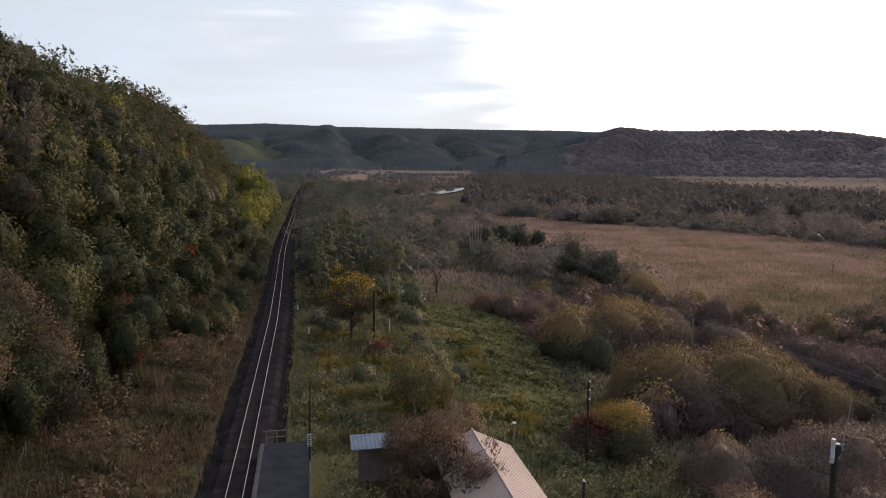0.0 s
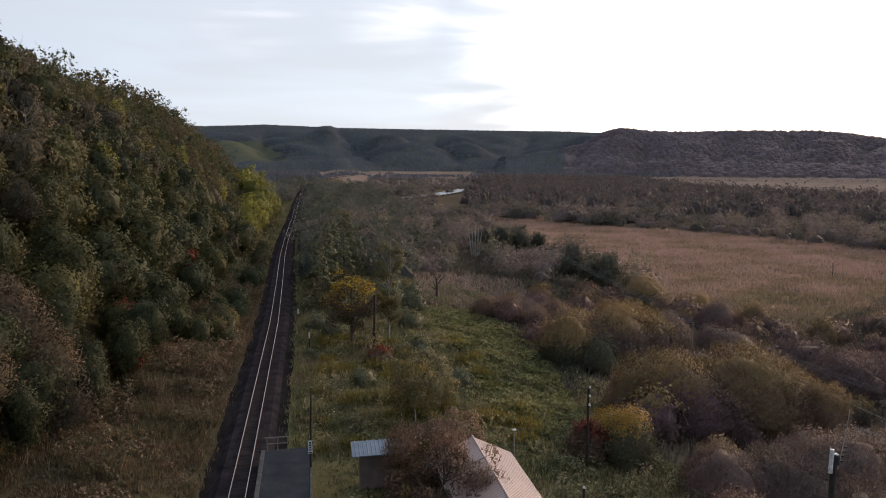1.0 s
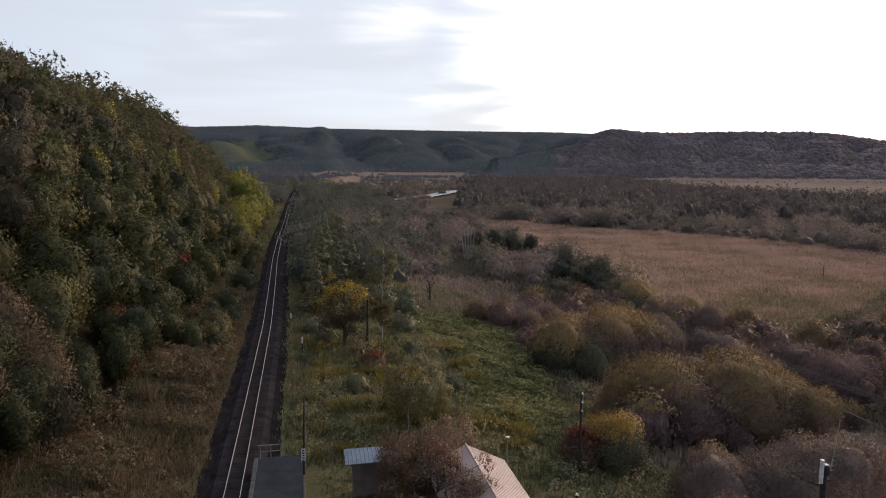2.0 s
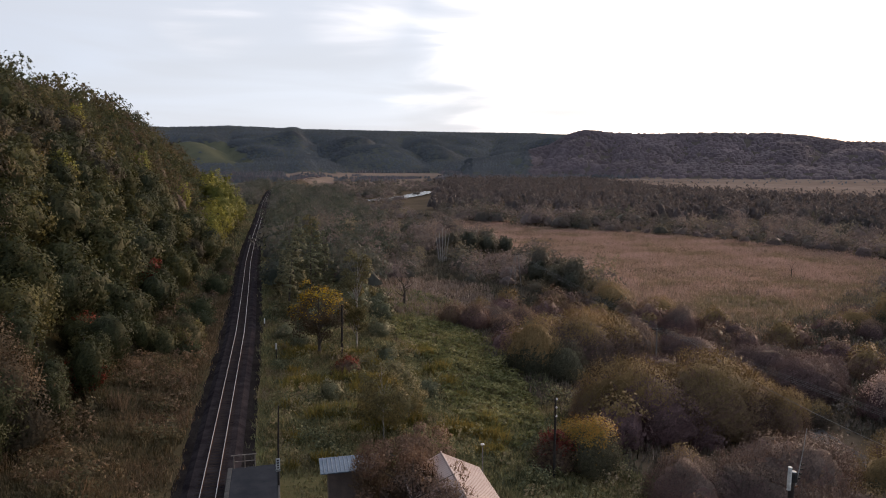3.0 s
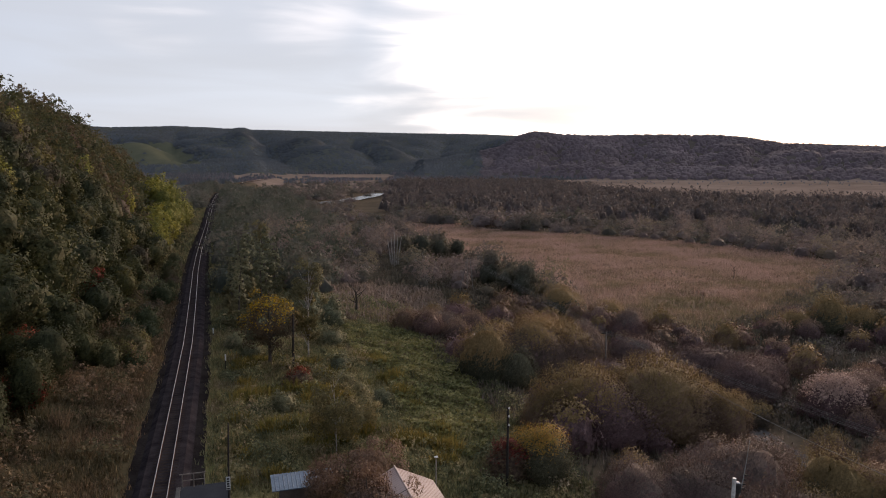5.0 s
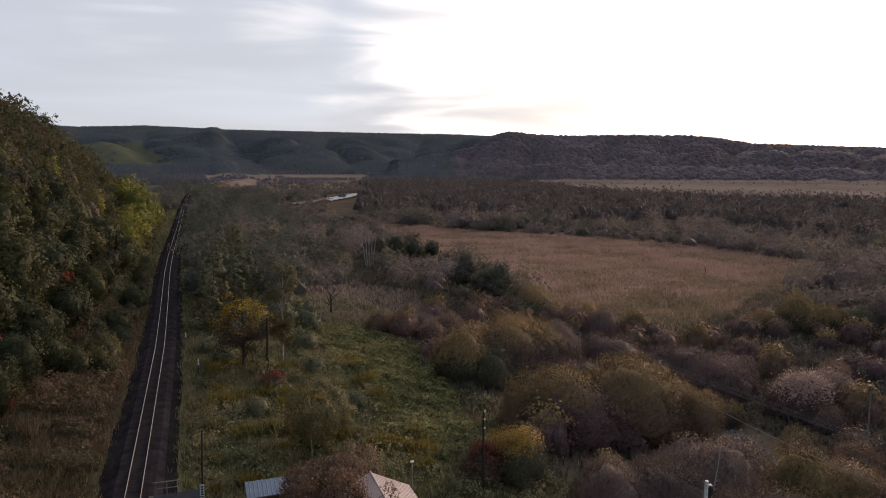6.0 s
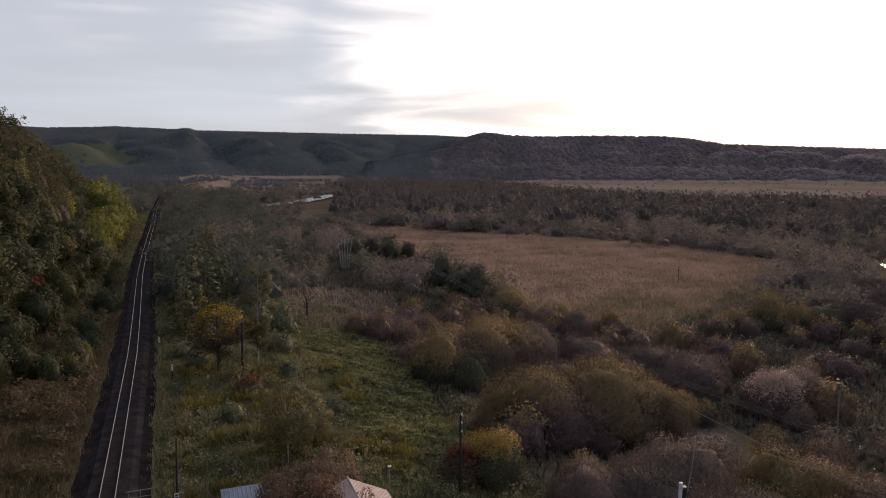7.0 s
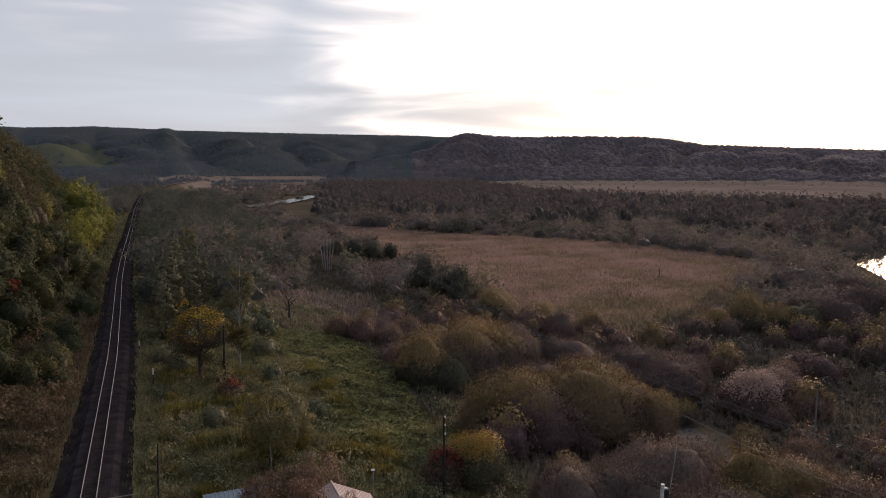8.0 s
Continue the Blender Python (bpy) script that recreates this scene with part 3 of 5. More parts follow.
# ---- platform ----
def build_platform():
    p = thing("platform", "low asphalt railway platform with pale concrete edge", "platform", kind="structure")
    part("deck", Geo().box(1.62, -30, -0.9, 4.95, 59.7, 0.86, 0.02), asphalt, p)
    for k in range(45):
        y = 59.7 - 2 * (k + 1)
        part("edge_stone", Geo().box(1.30, y + 0.01, 0.60, 1.615, y + 1.99, 0.88, 0.02), concrete, p)
    part("retaining_wall", Geo().box(1.38, -30, -0.9, 1.615, 59.69, 0.595), concrete, p)
    part("back_kerb", Geo().box(4.955, -30, -0.9, 5.10, 59.7, 0.90, 0.02), concrete, p)
    for k in range(60):
        y = 59.0 - k * 0.9
        part("edge_mark", Geo().box(1.38, y - 0.13, 0.881, 1.46, y + 0.10, 0.884), concrete, p, "worn pale safety mark")
    f = thing("platform_fence", "weathered grey-brown rail fence closing the platform end", "fence", at=(0, 59.5, 0.86))
    for x in (1.75, 2.55, 3.30):
        part("post", Geo().tube([(x, 0, 0), (x, 0, 1.04)], [0.04, 0.04], 8), fence_wood, f)
    part("top_rail", Geo().tube([(1.55, 0, 1.04), (3.45, 0, 1.04)], [0.04, 0.04], 8), fence_wood, f)
    part("middle_rail", Geo().tube([(1.75, 0, 0.55), (3.30, 0, 0.55)], [0.03, 0.03], 8), fence_wood, f)
    s = thing("platform_post", "tall slim dark post with narrow white name board", "post", at=(5.02, 55.9, 0.86))
    part("pole", Geo().tube([(0, 0, 0), (0.05, 0, 3), (0.14, 0.05, 5.9)], [0.075, 0.07, 0.05], 10), pole_wood, s)
    b = part("name_board", Geo().box(-0.16, -0.13, 1.12, 0.14, -0.085, 2.06, 0.01), white_paint, s, "white board with dark vertical marks")
    for k in range(4):
        part("mark_bar", Geo().box(-0.09, -0.137, 1.32 + k * 0.18, 0.07, -0.131, 1.43 + k * 0.18), black_paint, b, "dark unreadable mark")
    part("lower_band", Geo().box(-0.14, -0.137, 1.16, 0.12, -0.131, 1.24), black_paint, b)


build_platform()


# ---- buildings ----
def ribbed(x0, z0, x1, z1, y0, y1, pitch, h):
    """A sloping metal sheet from eave (x0, z0) to ridge (x1, z1), with ribs that run down the slope."""
    g = Geo()
    n = int((y1 - y0) / pitch)
    ys = []
    for k in range(n):
        y = y0 + k * pitch
        ys += [(y, 0), (y + pitch * 0.72, 0), (y + pitch * 0.80, h), (y + pitch * 0.92, h)]
    ys.append((y1, 0))
    for x, z in ((x0, z0), (x1, z1)):
        g.v += [(x, y, z + r) for y, r in ys]
    m = len(ys)
    g.f += [(k, k + 1, m + k + 1, m + k) for k in range(m - 1)]
    i = len(g.v)
    g.v += [(x0, y0, z0 - 0.06), (x1, y0, z1 - 0.06), (x1, y1, z1 - 0.06), (x0, y1, z0 - 0.06)]
    g.f += [(i, i + 1, i + 2, i + 3), (0, m, i + 1, i), (m - 1, i + 3, i + 2, 2 * m - 1), (0, i, i + 3, m - 1)]
    return g


def build_station():
    st = thing("station_building", "small wooden station house with faded pinkish metal gable roof", "building", at=(15.65, 44, -1.0))
    w, e, r, y0, y1 = 2.15, 2.68, 5.65, -9.0, 6.2
    g = Geo()
    g.box(-w, y0 + 0.5, -0.6, w, y1 - 0.45, 4.05)
    part("wall", g, cream_wall, st)
    for y in (y0 + 0.5, y1 - 0.57):
        gab = Geo()
        gab.v = [(x, yy, z) for yy in (y, y + 0.12) for x, z in ((-w, 4.05), (w, 4.05), (0, 5.38))]
        gab.f = [(0, 1, 2), (5, 4, 3), (0, 3, 4, 1), (1, 4, 5, 2), (2, 5, 3, 0)]
        part("gable", gab, cream_wall, st)
    for s in (-1, 1):
        roof = part("roof_slope", ribbed(s * e, 4.35, 0, r, y0, y1, 0.25, 0.022), roof_pink, st, "ribbed pink-brown metal roof sheet")
        part("fascia", Geo().box(min(s * e, s * (e - 0.04)), y0, 4.16, max(s * e, s * (e - 0.04)), y1, 4.285), board_wall, roof)
    part("ridge_cap", Geo().tube([(0, y0 - 0.02, r + 0.03), (0, y1 + 0.02, r + 0.03)], [0.07, 0.07], 8), roof_pink, st)
    for k in range(3):
        for s in (-1, 1):
            y = -6.5 + k * 4.2
            win = part("window", Geo().box(s * w - 0.05, y - 0.75, 1.3, s * w + 0.05, y + 0.75, 2.5), galv, st)
            part("pane", Geo().box(s * w - 0.06, y - 0.68, 1.37, s * w + 0.06, y + 0.68, 2.43), glass_dark, win)
    win = part("window", Geo().box(-0.7, y1 - 0.5, 1.4, 0.7, y1 - 0.40, 2.5), galv, st)
    part("pane", Geo().box(-0.63, y1 - 0.52, 1.47, 0.63, y1 - 0.38, 2.43), glass_dark, win)
    sh = thing("shed", "small brown board shed with pale blue metal roof", "shed", at=(8.35, 55.7, -0.9))
    part("wall", Geo().box(0.15, -0.55, -0.4, 3.55, 0.70, 2.82), board_wall, sh)
    for k in range(17):
        part("board", Geo().box(0.16 + k * 0.2, -0.585, 0.0, 0.345 + k * 0.2, -0.552, 2.8), board_wall, sh)
    roof = Geo()
    n = 15
    pts = []
    for k in range(n):
        x = -0.42 + k * 0.30
        pts += [(x, 0), (x + 0.22, 0), (x + 0.25, 0.04), (x + 0.28, 0.04)]
    m = len(pts)
    roof.v += [(x, -1.1, 2.86 + h) for x, h in pts] + [(x, 0.92, 3.20 + h) for x, h in pts]
    roof.f += [(k, k + 1, m + k + 1, m + k) for k in range(m - 1)]
    i = len(roof.v)
    roof.v += [(-0.42, -1.1, 2.80), (4.06, -1.1, 2.80), (4.06, 0.92, 3.14), (-0.42, 0.92, 3.14)]
    roof.f += [(i, i + 3, i + 2, i + 1), (0, i, i + 1, m - 1), (0, m, i + 3, i), (m - 1, i + 1, i + 2, 2 * m - 1)]
    part("roof", roof, roof_blue, sh, "ribbed pale blue metal roof")


build_station()


# ---- poles and wires ----
def build_poles():
    def pole(name, label, x, y, top, r0, r1, mat, lean=0.0, base=None):
        z = gz(x, y) if base is None else base
        t = thing(name, label, "pole", at=(x, y, z))
        part("shaft", Geo().tube([(0, 0, -0.5), (lean * 0.5, 0, (top - z) * 0.5), (lean, 0, top - z)], [r0, (r0 + r1) / 2, r1], 10), mat, t)
        return t, top - z

    t, h = pole("utility_pole", "dark wooden utility pole with small white insulators", 27.3, 58.8, 4.6, 0.12, 0.085, pole_wood)
    for k, dz in enumerate((-0.05, -0.75, -1.5)):
        part("insulator", Geo().tube([(0.05, -0.12, h + dz), (0.05, -0.12, h + dz + 0.16)], [0.09, 0.05], 8), white_paint, t)
    t, h = pole("antenna_pole", "dark wooden pole topped by white antenna and dark equipment drum", 26.6, 30.6, 10.3, 0.15, 0.125, pole_wood)
    part("antenna", Geo().tube([(-0.17, -0.05, h - 0.30), (-0.15, -0.05, h + 0.72)], [0.085, 0.085], 12), white_paint, t, "white cylinder antenna")
    part("equipment_box", Geo().tube([(0.08, 0, h + 0.002), (0.08, 0, h + 0.06), (0.08, 0, h + 0.40), (0.08, 0, h + 0.46)], [0.13, 0.16, 0.16, 0.12], 12), black_paint, t, "dark equipment drum")
    part("box_cap", Geo().tube([(0.08, 0, h + 0.462), (0.08, 0, h + 0.50)], [0.11, 0.06], 10), galv, t)
    part("box_bracket", Geo().box(-0.25, -0.05, h - 0.24, 0.30, 0.05, h - 0.18, 0.01), rust_iron, t)
    part("side_arm", Geo().tube([(0.20, 0, h - 0.2), (0.34, 0, h + 0.5), (0.44, 0, h + 1.1), (0.60, 0, h + 2.35)], [0.022, 0.022, 0.018, 0.014], 6), galv, t, "slender whip antenna")
    for k in range(4):
        part("clamp", Geo().box(0.31 + k * 0.045, -0.04, h + 0.12 + k * 0.2, 0.41 + k * 0.045, 0.04, h + 0.18 + k * 0.2), pole_wood, t)
    t, h = pole("lamp_post", "slim grey lamp post with small white lamp head", 18.85, 51.2, 4.5, 0.05, 0.04, pole_grey)
    part("lamp_head", Geo().box(-0.13, -0.09, h - 0.02, 0.13, 0.09, h + 0.07, 0.02), white_paint, t)
    t, h = pole("short_post", "short dark post with a pale cap beside the station", 23.2, 49.2, 0.85, 0.11, 0.10, pole_wood)
    part("cap", Geo().tube([(0, 0, h), (0, 0, h + 0.12)], [0.12, 0.07], 8), white_paint, t)
    t, h = pole("wooden_pole", "old leaning dark wooden pole among the meadow weeds", 13.0, 94.2, 6.1, 0.16, 0.12, pole_wood, 0.1)
    part("guy_wire", Geo().tube([(0.05, 0, h - 1.2), (1.6, -0.6, 0.0)], [0.012, 0.012], 4), wire_mat, t)

    def crossarm_pole(label, x, y, top, width, legs=1, slim=0.8):
        t, h = pole("utility_pole", label, x, y, top, 0.15 * slim, 0.10 * slim, pole_grey)
        if legs == 2:
            part("shaft", Geo().tube([(1.7, 0.3, -0.5), (0.75, 0.15, h)], [0.12, 0.09], 8), pole_grey, t)
            part("shaft", Geo().tube([(-1.9, 0.3, -0.5), (-0.1, 0.1, h - 0.8)], [0.10, 0.08], 8), pole_grey, t)
        part("crossarm", Geo().box(-width, -0.06, h - 0.25, width, 0.06, h - 0.13), pole_wood, t)
        for s in (-1, -0.45, 0.45, 1):
            part("insulator", Geo().tube([(s * width * 0.92, 0, h - 0.13), (s * width * 0.92, 0, h + 0.14)], [0.06 * slim, 0.04 * slim], 8), concrete, t)
        return x, y, h - 0.0 + gz(x, y)

    a = crossarm_pole("braced utility pole with crossarm and insulators in the scrub", 59.2, 162.4, 2.5, 0.9, 2)
    b = crossarm_pole("grey utility pole with crossarm and white insulators", 57.2, 95.0, 0.6, 0.75)
    c = crossarm_pole("grey utility pole with crossarm beside the gravel road", 62.5, 38.0, 0.6, 0.75)
    crossarm_pole("thin grey utility pole in the marsh scrub", 68.7, 57.5, 2.6, 0.28, 1, 0.6)
    d = (72.0, -20.0, 1.4)
    for o in (-0.7, -0.3, 0.3, 0.7):
        wire = thing("power_line", "thin bare power wire strung between utility poles", "wire", "power wires")
        for p, q in ((a, b), (b, c), (c, d)):
            pts = []
            for k in range(13):
                s = k / 12
                pts.append((p[0] + (q[0] - p[0]) * s + o, p[1] + (q[1] - p[1]) * s, p[2] + (q[2] - p[2]) * s - 3.6 * s * (1 - s) * 0.25))
            part("span", Geo().tube(pts, [0.014] * 13, 4, False), wire_mat, wire)
    wire = thing("service_line", "thick single cable sagging over the scrub", "wire")
    pts = [(59.5 - 16 * s, 92 - 66 * s, 0.0 + 6.5 * s - 6.0 * s * (1 - s)) for s in np.linspace(0, 1, 17)]
    part("span", Geo().tube(pts, [0.022] * 17, 4, False), wire_mat, wire)
    for x, y, h in ((4.95, 95.6, 2.1), (3.3, 113.4, 1.3)):
        t = thing("marker_post", "short white lineside marker post in the grass", "marker", "lineside markers", at=(x, y, gz(x, y)))
        part("post", Geo().box(-0.05, -0.05, -0.2, 0.05, 0.05, h - 0.8), pole_wood, t)
        part("board", Geo().box(-0.09, -0.06, h - 0.8, 0.09, 0.06, h, 0.02), white_paint, t, "white painted top")
    t = thing("lineside_sign", "small dark sign on a thin post beside the track", "sign", at=(2.6, 246, -0.6))
    part("post", Geo().tube([(0, 0, -0.2), (0, 0, 2.2)], [0.05, 0.05], 6), pole_wood, t)
    part("plate", Geo().box(-0.42, -0.03, 1.5, 0.42, 0.03, 2.3, 0.01), black_paint, t)
    t = thing("lineside_sign", "small white sign on a thin post beside the track", "sign", at=(1.9 + 0.5, 222, -0.6))
    part("post", Geo().tube([(0, 0, -0.2), (0, 0, 1.2)], [0.05, 0.05], 6), pole_wood, t)
    part("plate", Geo().box(-0.3, -0.03, 0.9, 0.3, 0.03, 1.4, 0.01), white_paint, t)


build_poles()


# ---- river and track road ----
def build_water():
    for line, w in zip(RIVERS, (8, 9)):
        g = Geo()
        for i, (x, y) in enumerate(line):
            a, b = line[max(i - 1, 0)], line[min(i + 1, len(line) - 1)]
            d = Vector((b[0] - a[0], b[1] - a[1])).normalized()
            g.v += [(x - d.y * w, y + d.x * w, -5.85), (x + d.y * w, y - d.x * w, -5.85)]
        g.f = [(2 * i, 2 * i + 1, 2 * i + 3, 2 * i + 2) for i in range(len(line) - 1)]
        tagged(new("water", g.mesh("water", water_mat)), "still river water mirroring the pale sky", "river", kind="structure")
    pts = [(67, 96), (64.0, 80), (61.8, 68), (60.3, 61), (60.0, 54), (61, 44), (64, 20)]
    g = Geo()
    fine = [(np.interp(k / 60 * 6, range(7), [p[0] for p in pts]), np.interp(k / 60 * 6, range(7), [p[1] for p in pts])) for k in range(61)]
    for x, y in fine:
        for o in (-1.5, 0, 1.5):
            g.v.append((x + o, y, gz(x + o, y) + 0.09))
    g.f = [(3 * k + s, 3 * k + s + 1, 3 * k + s + 4, 3 * k + s + 3) for k in range(60) for s in (0, 1)]
    tagged(new("road", g.mesh("road", gravel)), "narrow grey gravel road through the scrub", "road", kind="structure")


build_water()


# ---- plants ----
def dome_verts(rng, n, rings):
    """Uneven low domes of unit size: an apex and one or two rings of six."""
    ang = np.arange(6) * math.tau / 6
    v = np.zeros((n, 1 + 6 * len(rings), 3))
    v[:, 0] = (0, 0, 1)
    for k, (rr, zz) in enumerate(rings):
        a = ang + 0.5 * k + rng.uniform(-0.35, 0.35, (n, 6))
        q = rr * rng.uniform(0.75, 1.25, (n, 6))
        i = 1 + 6 * k
        v[:, i:i + 6, 0], v[:, i:i + 6, 1], v[:, i:i + 6, 2] = np.cos(a) * q, np.sin(a) * q, zz * rng.uniform(0.75, 1.2, (n, 6))
    return v


CAP = [(0, 1 + k, 1 + (k + 1) % 6) for k in range(6)]
SKIRT = [(1 + k, 7 + k, 1 + (k + 1) % 6) for k in range(6)] + [(7 + k, 7 + (k + 1) % 6, 1 + (k + 1) % 6) for k in range(6)]


def ball(radii, mid, rise, turns=14, rings=7, low=-1.0, rough=0.0):
    """Triangles and outward normals of a swollen ellipsoid; rise(d) gives its swelling in the directions d."""
    a = np.arange(turns) * math.tau / turns
    v = []
    for e in np.linspace(math.asin(low), math.pi / 2 - 0.02, rings):
        v.append(np.column_stack((np.cos(a) * math.cos(e), np.sin(a) * math.cos(e), np.full(turns, math.sin(e)))))
    v = np.concatenate(v)
    idx = np.arange(turns * rings).reshape(rings, turns)
    nxt = np.roll(idx, -1, 1)
    f = np.concatenate((np.stack((idx[:-1], nxt[:-1], nxt[1:]), -1).reshape(-1, 3), np.stack((idx[:-1], nxt[1:], idx[1:]), -1).reshape(-1, 3)))
    p = v * (rise(v) * (1 + rough * np.sin(v @ np.array((31.0, 17.0, 43.0)) + 3 * np.sin(v @ np.array((19.0, -37.0, 11.0))))))[:, None] * radii + mid
    jolt = np.sin(np.arange(3 * len(f)).reshape(-1, 3) ** 1.5 * 1.7)
    return p[f], unit(unit((v / radii)[f].mean(1)) + 4 * rough * jolt)


def crown(rng, n, leaf, shape="broad", h=9.0, r=3.0, twigs=None):
    """Leaf triangles of one plant, its foot at the origin, and the clump centres that its limbs reach for."""
    if shape in ("broad", "bush", "slim"):
        return full_crown(rng, n, leaf, shape, h, r, twigs)
    if shape == "conifer":
        k = 150
        s = np.sort(rng.random(k)) ** 1.25 * 0.92 + 0.08
        a = rng.uniform(0, 6.28, k)
        rr = r * (1.03 - s) ** 0.85 * rng.uniform(0.25, 1.0, k) ** 0.6
        cen = np.stack((rr * np.cos(a), rr * np.sin(a), h * s - 0.12 * rr), 1)
        rad = r * (0.10 + 0.13 * (1 - s))
        flat = 0.55
    else:
        k = 60
        d = sphere_dirs(k, rng)
        lump = 1 + 0.16 * np.sin(d[:, :1] * 5 + rng.uniform(0, 6)) * np.cos(d[:, 1:2] * 6 + rng.uniform(0, 6))
        cen = d * lump * np.array((r * 0.82, r * 0.82, h * 0.40)) * rng.uniform(0.45, 1.05, (k, 1)) + np.array((0, 0, h * 0.55))
        rad = r * rng.uniform(0.16, 0.34, k)
        flat = 0.9
    which = rng.choice(k, n, p=rad ** 2 / (rad ** 2).sum())
    d = sphere_dirs(n, rng)
    out = unit(cen[which] - np.array((0, 0, h * 0.5)) + 1e-3)
    flip = (d * out).sum(1) < -0.25
    d[flip] *= -1
    p = cen[which] + d * rad[which][:, None] * np.array((1, 1, flat)) * (0.2 + 0.9 * rng.random((n, 1)) ** 0.6)
    p[:, 2] = np.maximum(p[:, 2], 0.1)
    nor = unit(0.6 * d + 0.55 * rng.normal(size=(n, 3)) + 0.5 * out + np.array((0, 0, 0.3)))
    tris = leaf_tris(p, nor, leaf, rng)
    if twigs:
        twig_tris(tris, p, int(n * twigs), leaf, h, r, rng)
    soft = unit(0.6 * d + 0.95 * out + 0.25 * nor + np.array((0, 0, 0.15)))
    return face_out(tris, soft), cen, soft


def twig_tris(tris, p, k, leaf, h, r, rng):
    """Turns the first k leaves into slender twigs that point up and out."""
    way = unit(p[:k] - np.array((0, 0, -0.3 * h)) + 0.25 * r * rng.normal(size=(k, 3)))
    side = unit(np.cross(way, rng.normal(size=(k, 3)))) * 0.020
    size = (0.45 + 0.75 * rng.random((k, 1))) * leaf * 4.4
    tris[:k] = np.stack((p[:k] - side - way * size * 0.5, p[:k] + side - way * size * 0.5, p[:k] + way * size * 0.6), 1)


def face_out(tris, soft):
    back = (np.cross(tris[:, 1] - tris[:, 0], tris[:, 2] - tris[:, 0]) * soft).sum(1) < 0
    tris[back] = tris[back][:, ::-1]
    return tris


def full_crown(rng, n, leaf, shape, h, r, twigs):
    """A closed crown: rounded lobes over one dome or ball, leaves on its skin, a dense mass within."""
    big = n > 1000
    if shape == "bush":
        mid, radii, low = np.array((0, 0, 0.10 * h)), np.array((r, r, 0.90 * h)), -0.10
    elif shape == "slim":
        mid, radii, low = np.array((0, 0, 0.56 * h)), np.array((r * 0.85, r * 0.85, 0.44 * h)), -1.0
    else:
        mid, radii, low = np.array((0, 0, 0.54 * h)), np.array((r, r, 0.46 * h)), -1.0
    k = (34 if shape == "bush" else 26) if big else 9
    lobe = sphere_dirs(k, rng)
    if shape == "bush":
        lobe[:, 2] = np.abs(lobe[:, 2])
    size = rng.uniform(0.75, 1.25, k)
    wave, turn = rng.normal(size=(3, 2)) * 2.2, rng.uniform(0, 6.28, 2)
    span = 0.62 if big else 0.9

    def swell(d):
        """How far the crown reaches in the directions d, and which lobe they lie on."""
        gap = np.arccos(np.clip(d @ lobe.T, -1, 1)) / (span * size)
        which = gap.argmin(1)
        rise = np.sqrt(np.clip(1 - gap[np.arange(len(d)), which] ** 2, 0, 1))
        return (0.70 + 0.32 * rise) * (1 + 0.11 * np.sin(d @ wave + turn).sum(1)), which

    radii = radii / np.quantile(swell(sphere_dirs(400, rng))[0], 0.85)
    # sprays of leaves, some standing proud and some sunk between them
    m = n // (13 if big else 7)
    way = sphere_dirs(m, rng)
    if shape == "bush":
        way[:, 2] = np.where(way[:, 2] < -0.08, -way[:, 2], way[:, 2])
    reach, which = swell(way)
    depth = (0.20 if shape == "bush" else 0.30) * rng.random(m) ** 1.4 - (0.07 if shape == "bush" else 0.14) * (rng.random(m) < 0.4) * rng.random(m)
    tip = way * (reach * (1 - depth))[:, None] * radii + mid
    of = rng.integers(m, size=n)
    d, which = way[of], which[of]
    out = unit(d / radii)
    off = rng.normal(size=(n, 3))
    wide = min(r * (0.085 if big else 0.11), (0.30 if shape == "bush" else 0.40) if big else 9)
    p = tip[of] + off * wide + out * np.abs(rng.normal(size=(n, 1))) * wide * 0.9
    p[:, 2] = np.maximum(p[:, 2], 0.1)
    bulge = unit(d - lobe[which] * 0.8 + 0.3 * d)
    lean = rng.normal(size=(m, 3))[of]
    nor = unit(out + 0.5 * rng.normal(size=(n, 3)) + np.array((0, 0, 0.2)))
    tris = leaf_tris(p, nor, leaf, rng)
    twigs = (0.25 if shape == "bush" and big else 0) if twigs is None else twigs
    if twigs:
        twig_tris(tris, p, int(n * twigs), leaf, h, r, rng)
    soft = unit(0.85 * out + 0.35 * bulge + 0.24 * off + 0.26 * lean + np.array((0, 0, 0.12)))
    if not big:
        soft = unit(1.2 * out + 0.45 * bulge + 0.10 * off + np.array((0, 0, 0.1)))
    elif shape == "bush":
        soft = unit(1.1 * out + 0.4 * bulge + 0.15 * off + 0.2 * lean)
    if big:
        body, facing = ball(radii * (0.80 if shape == "bush" else 0.74), mid, lambda v: swell(v)[0], *((36, 16) if n > 5000 else (20, 9)), low, 0.06)
        tris, soft = np.concatenate((tris, body)), np.concatenate((soft, facing))
    return face_out(tris, soft), lobe * radii * 0.75 + mid, soft


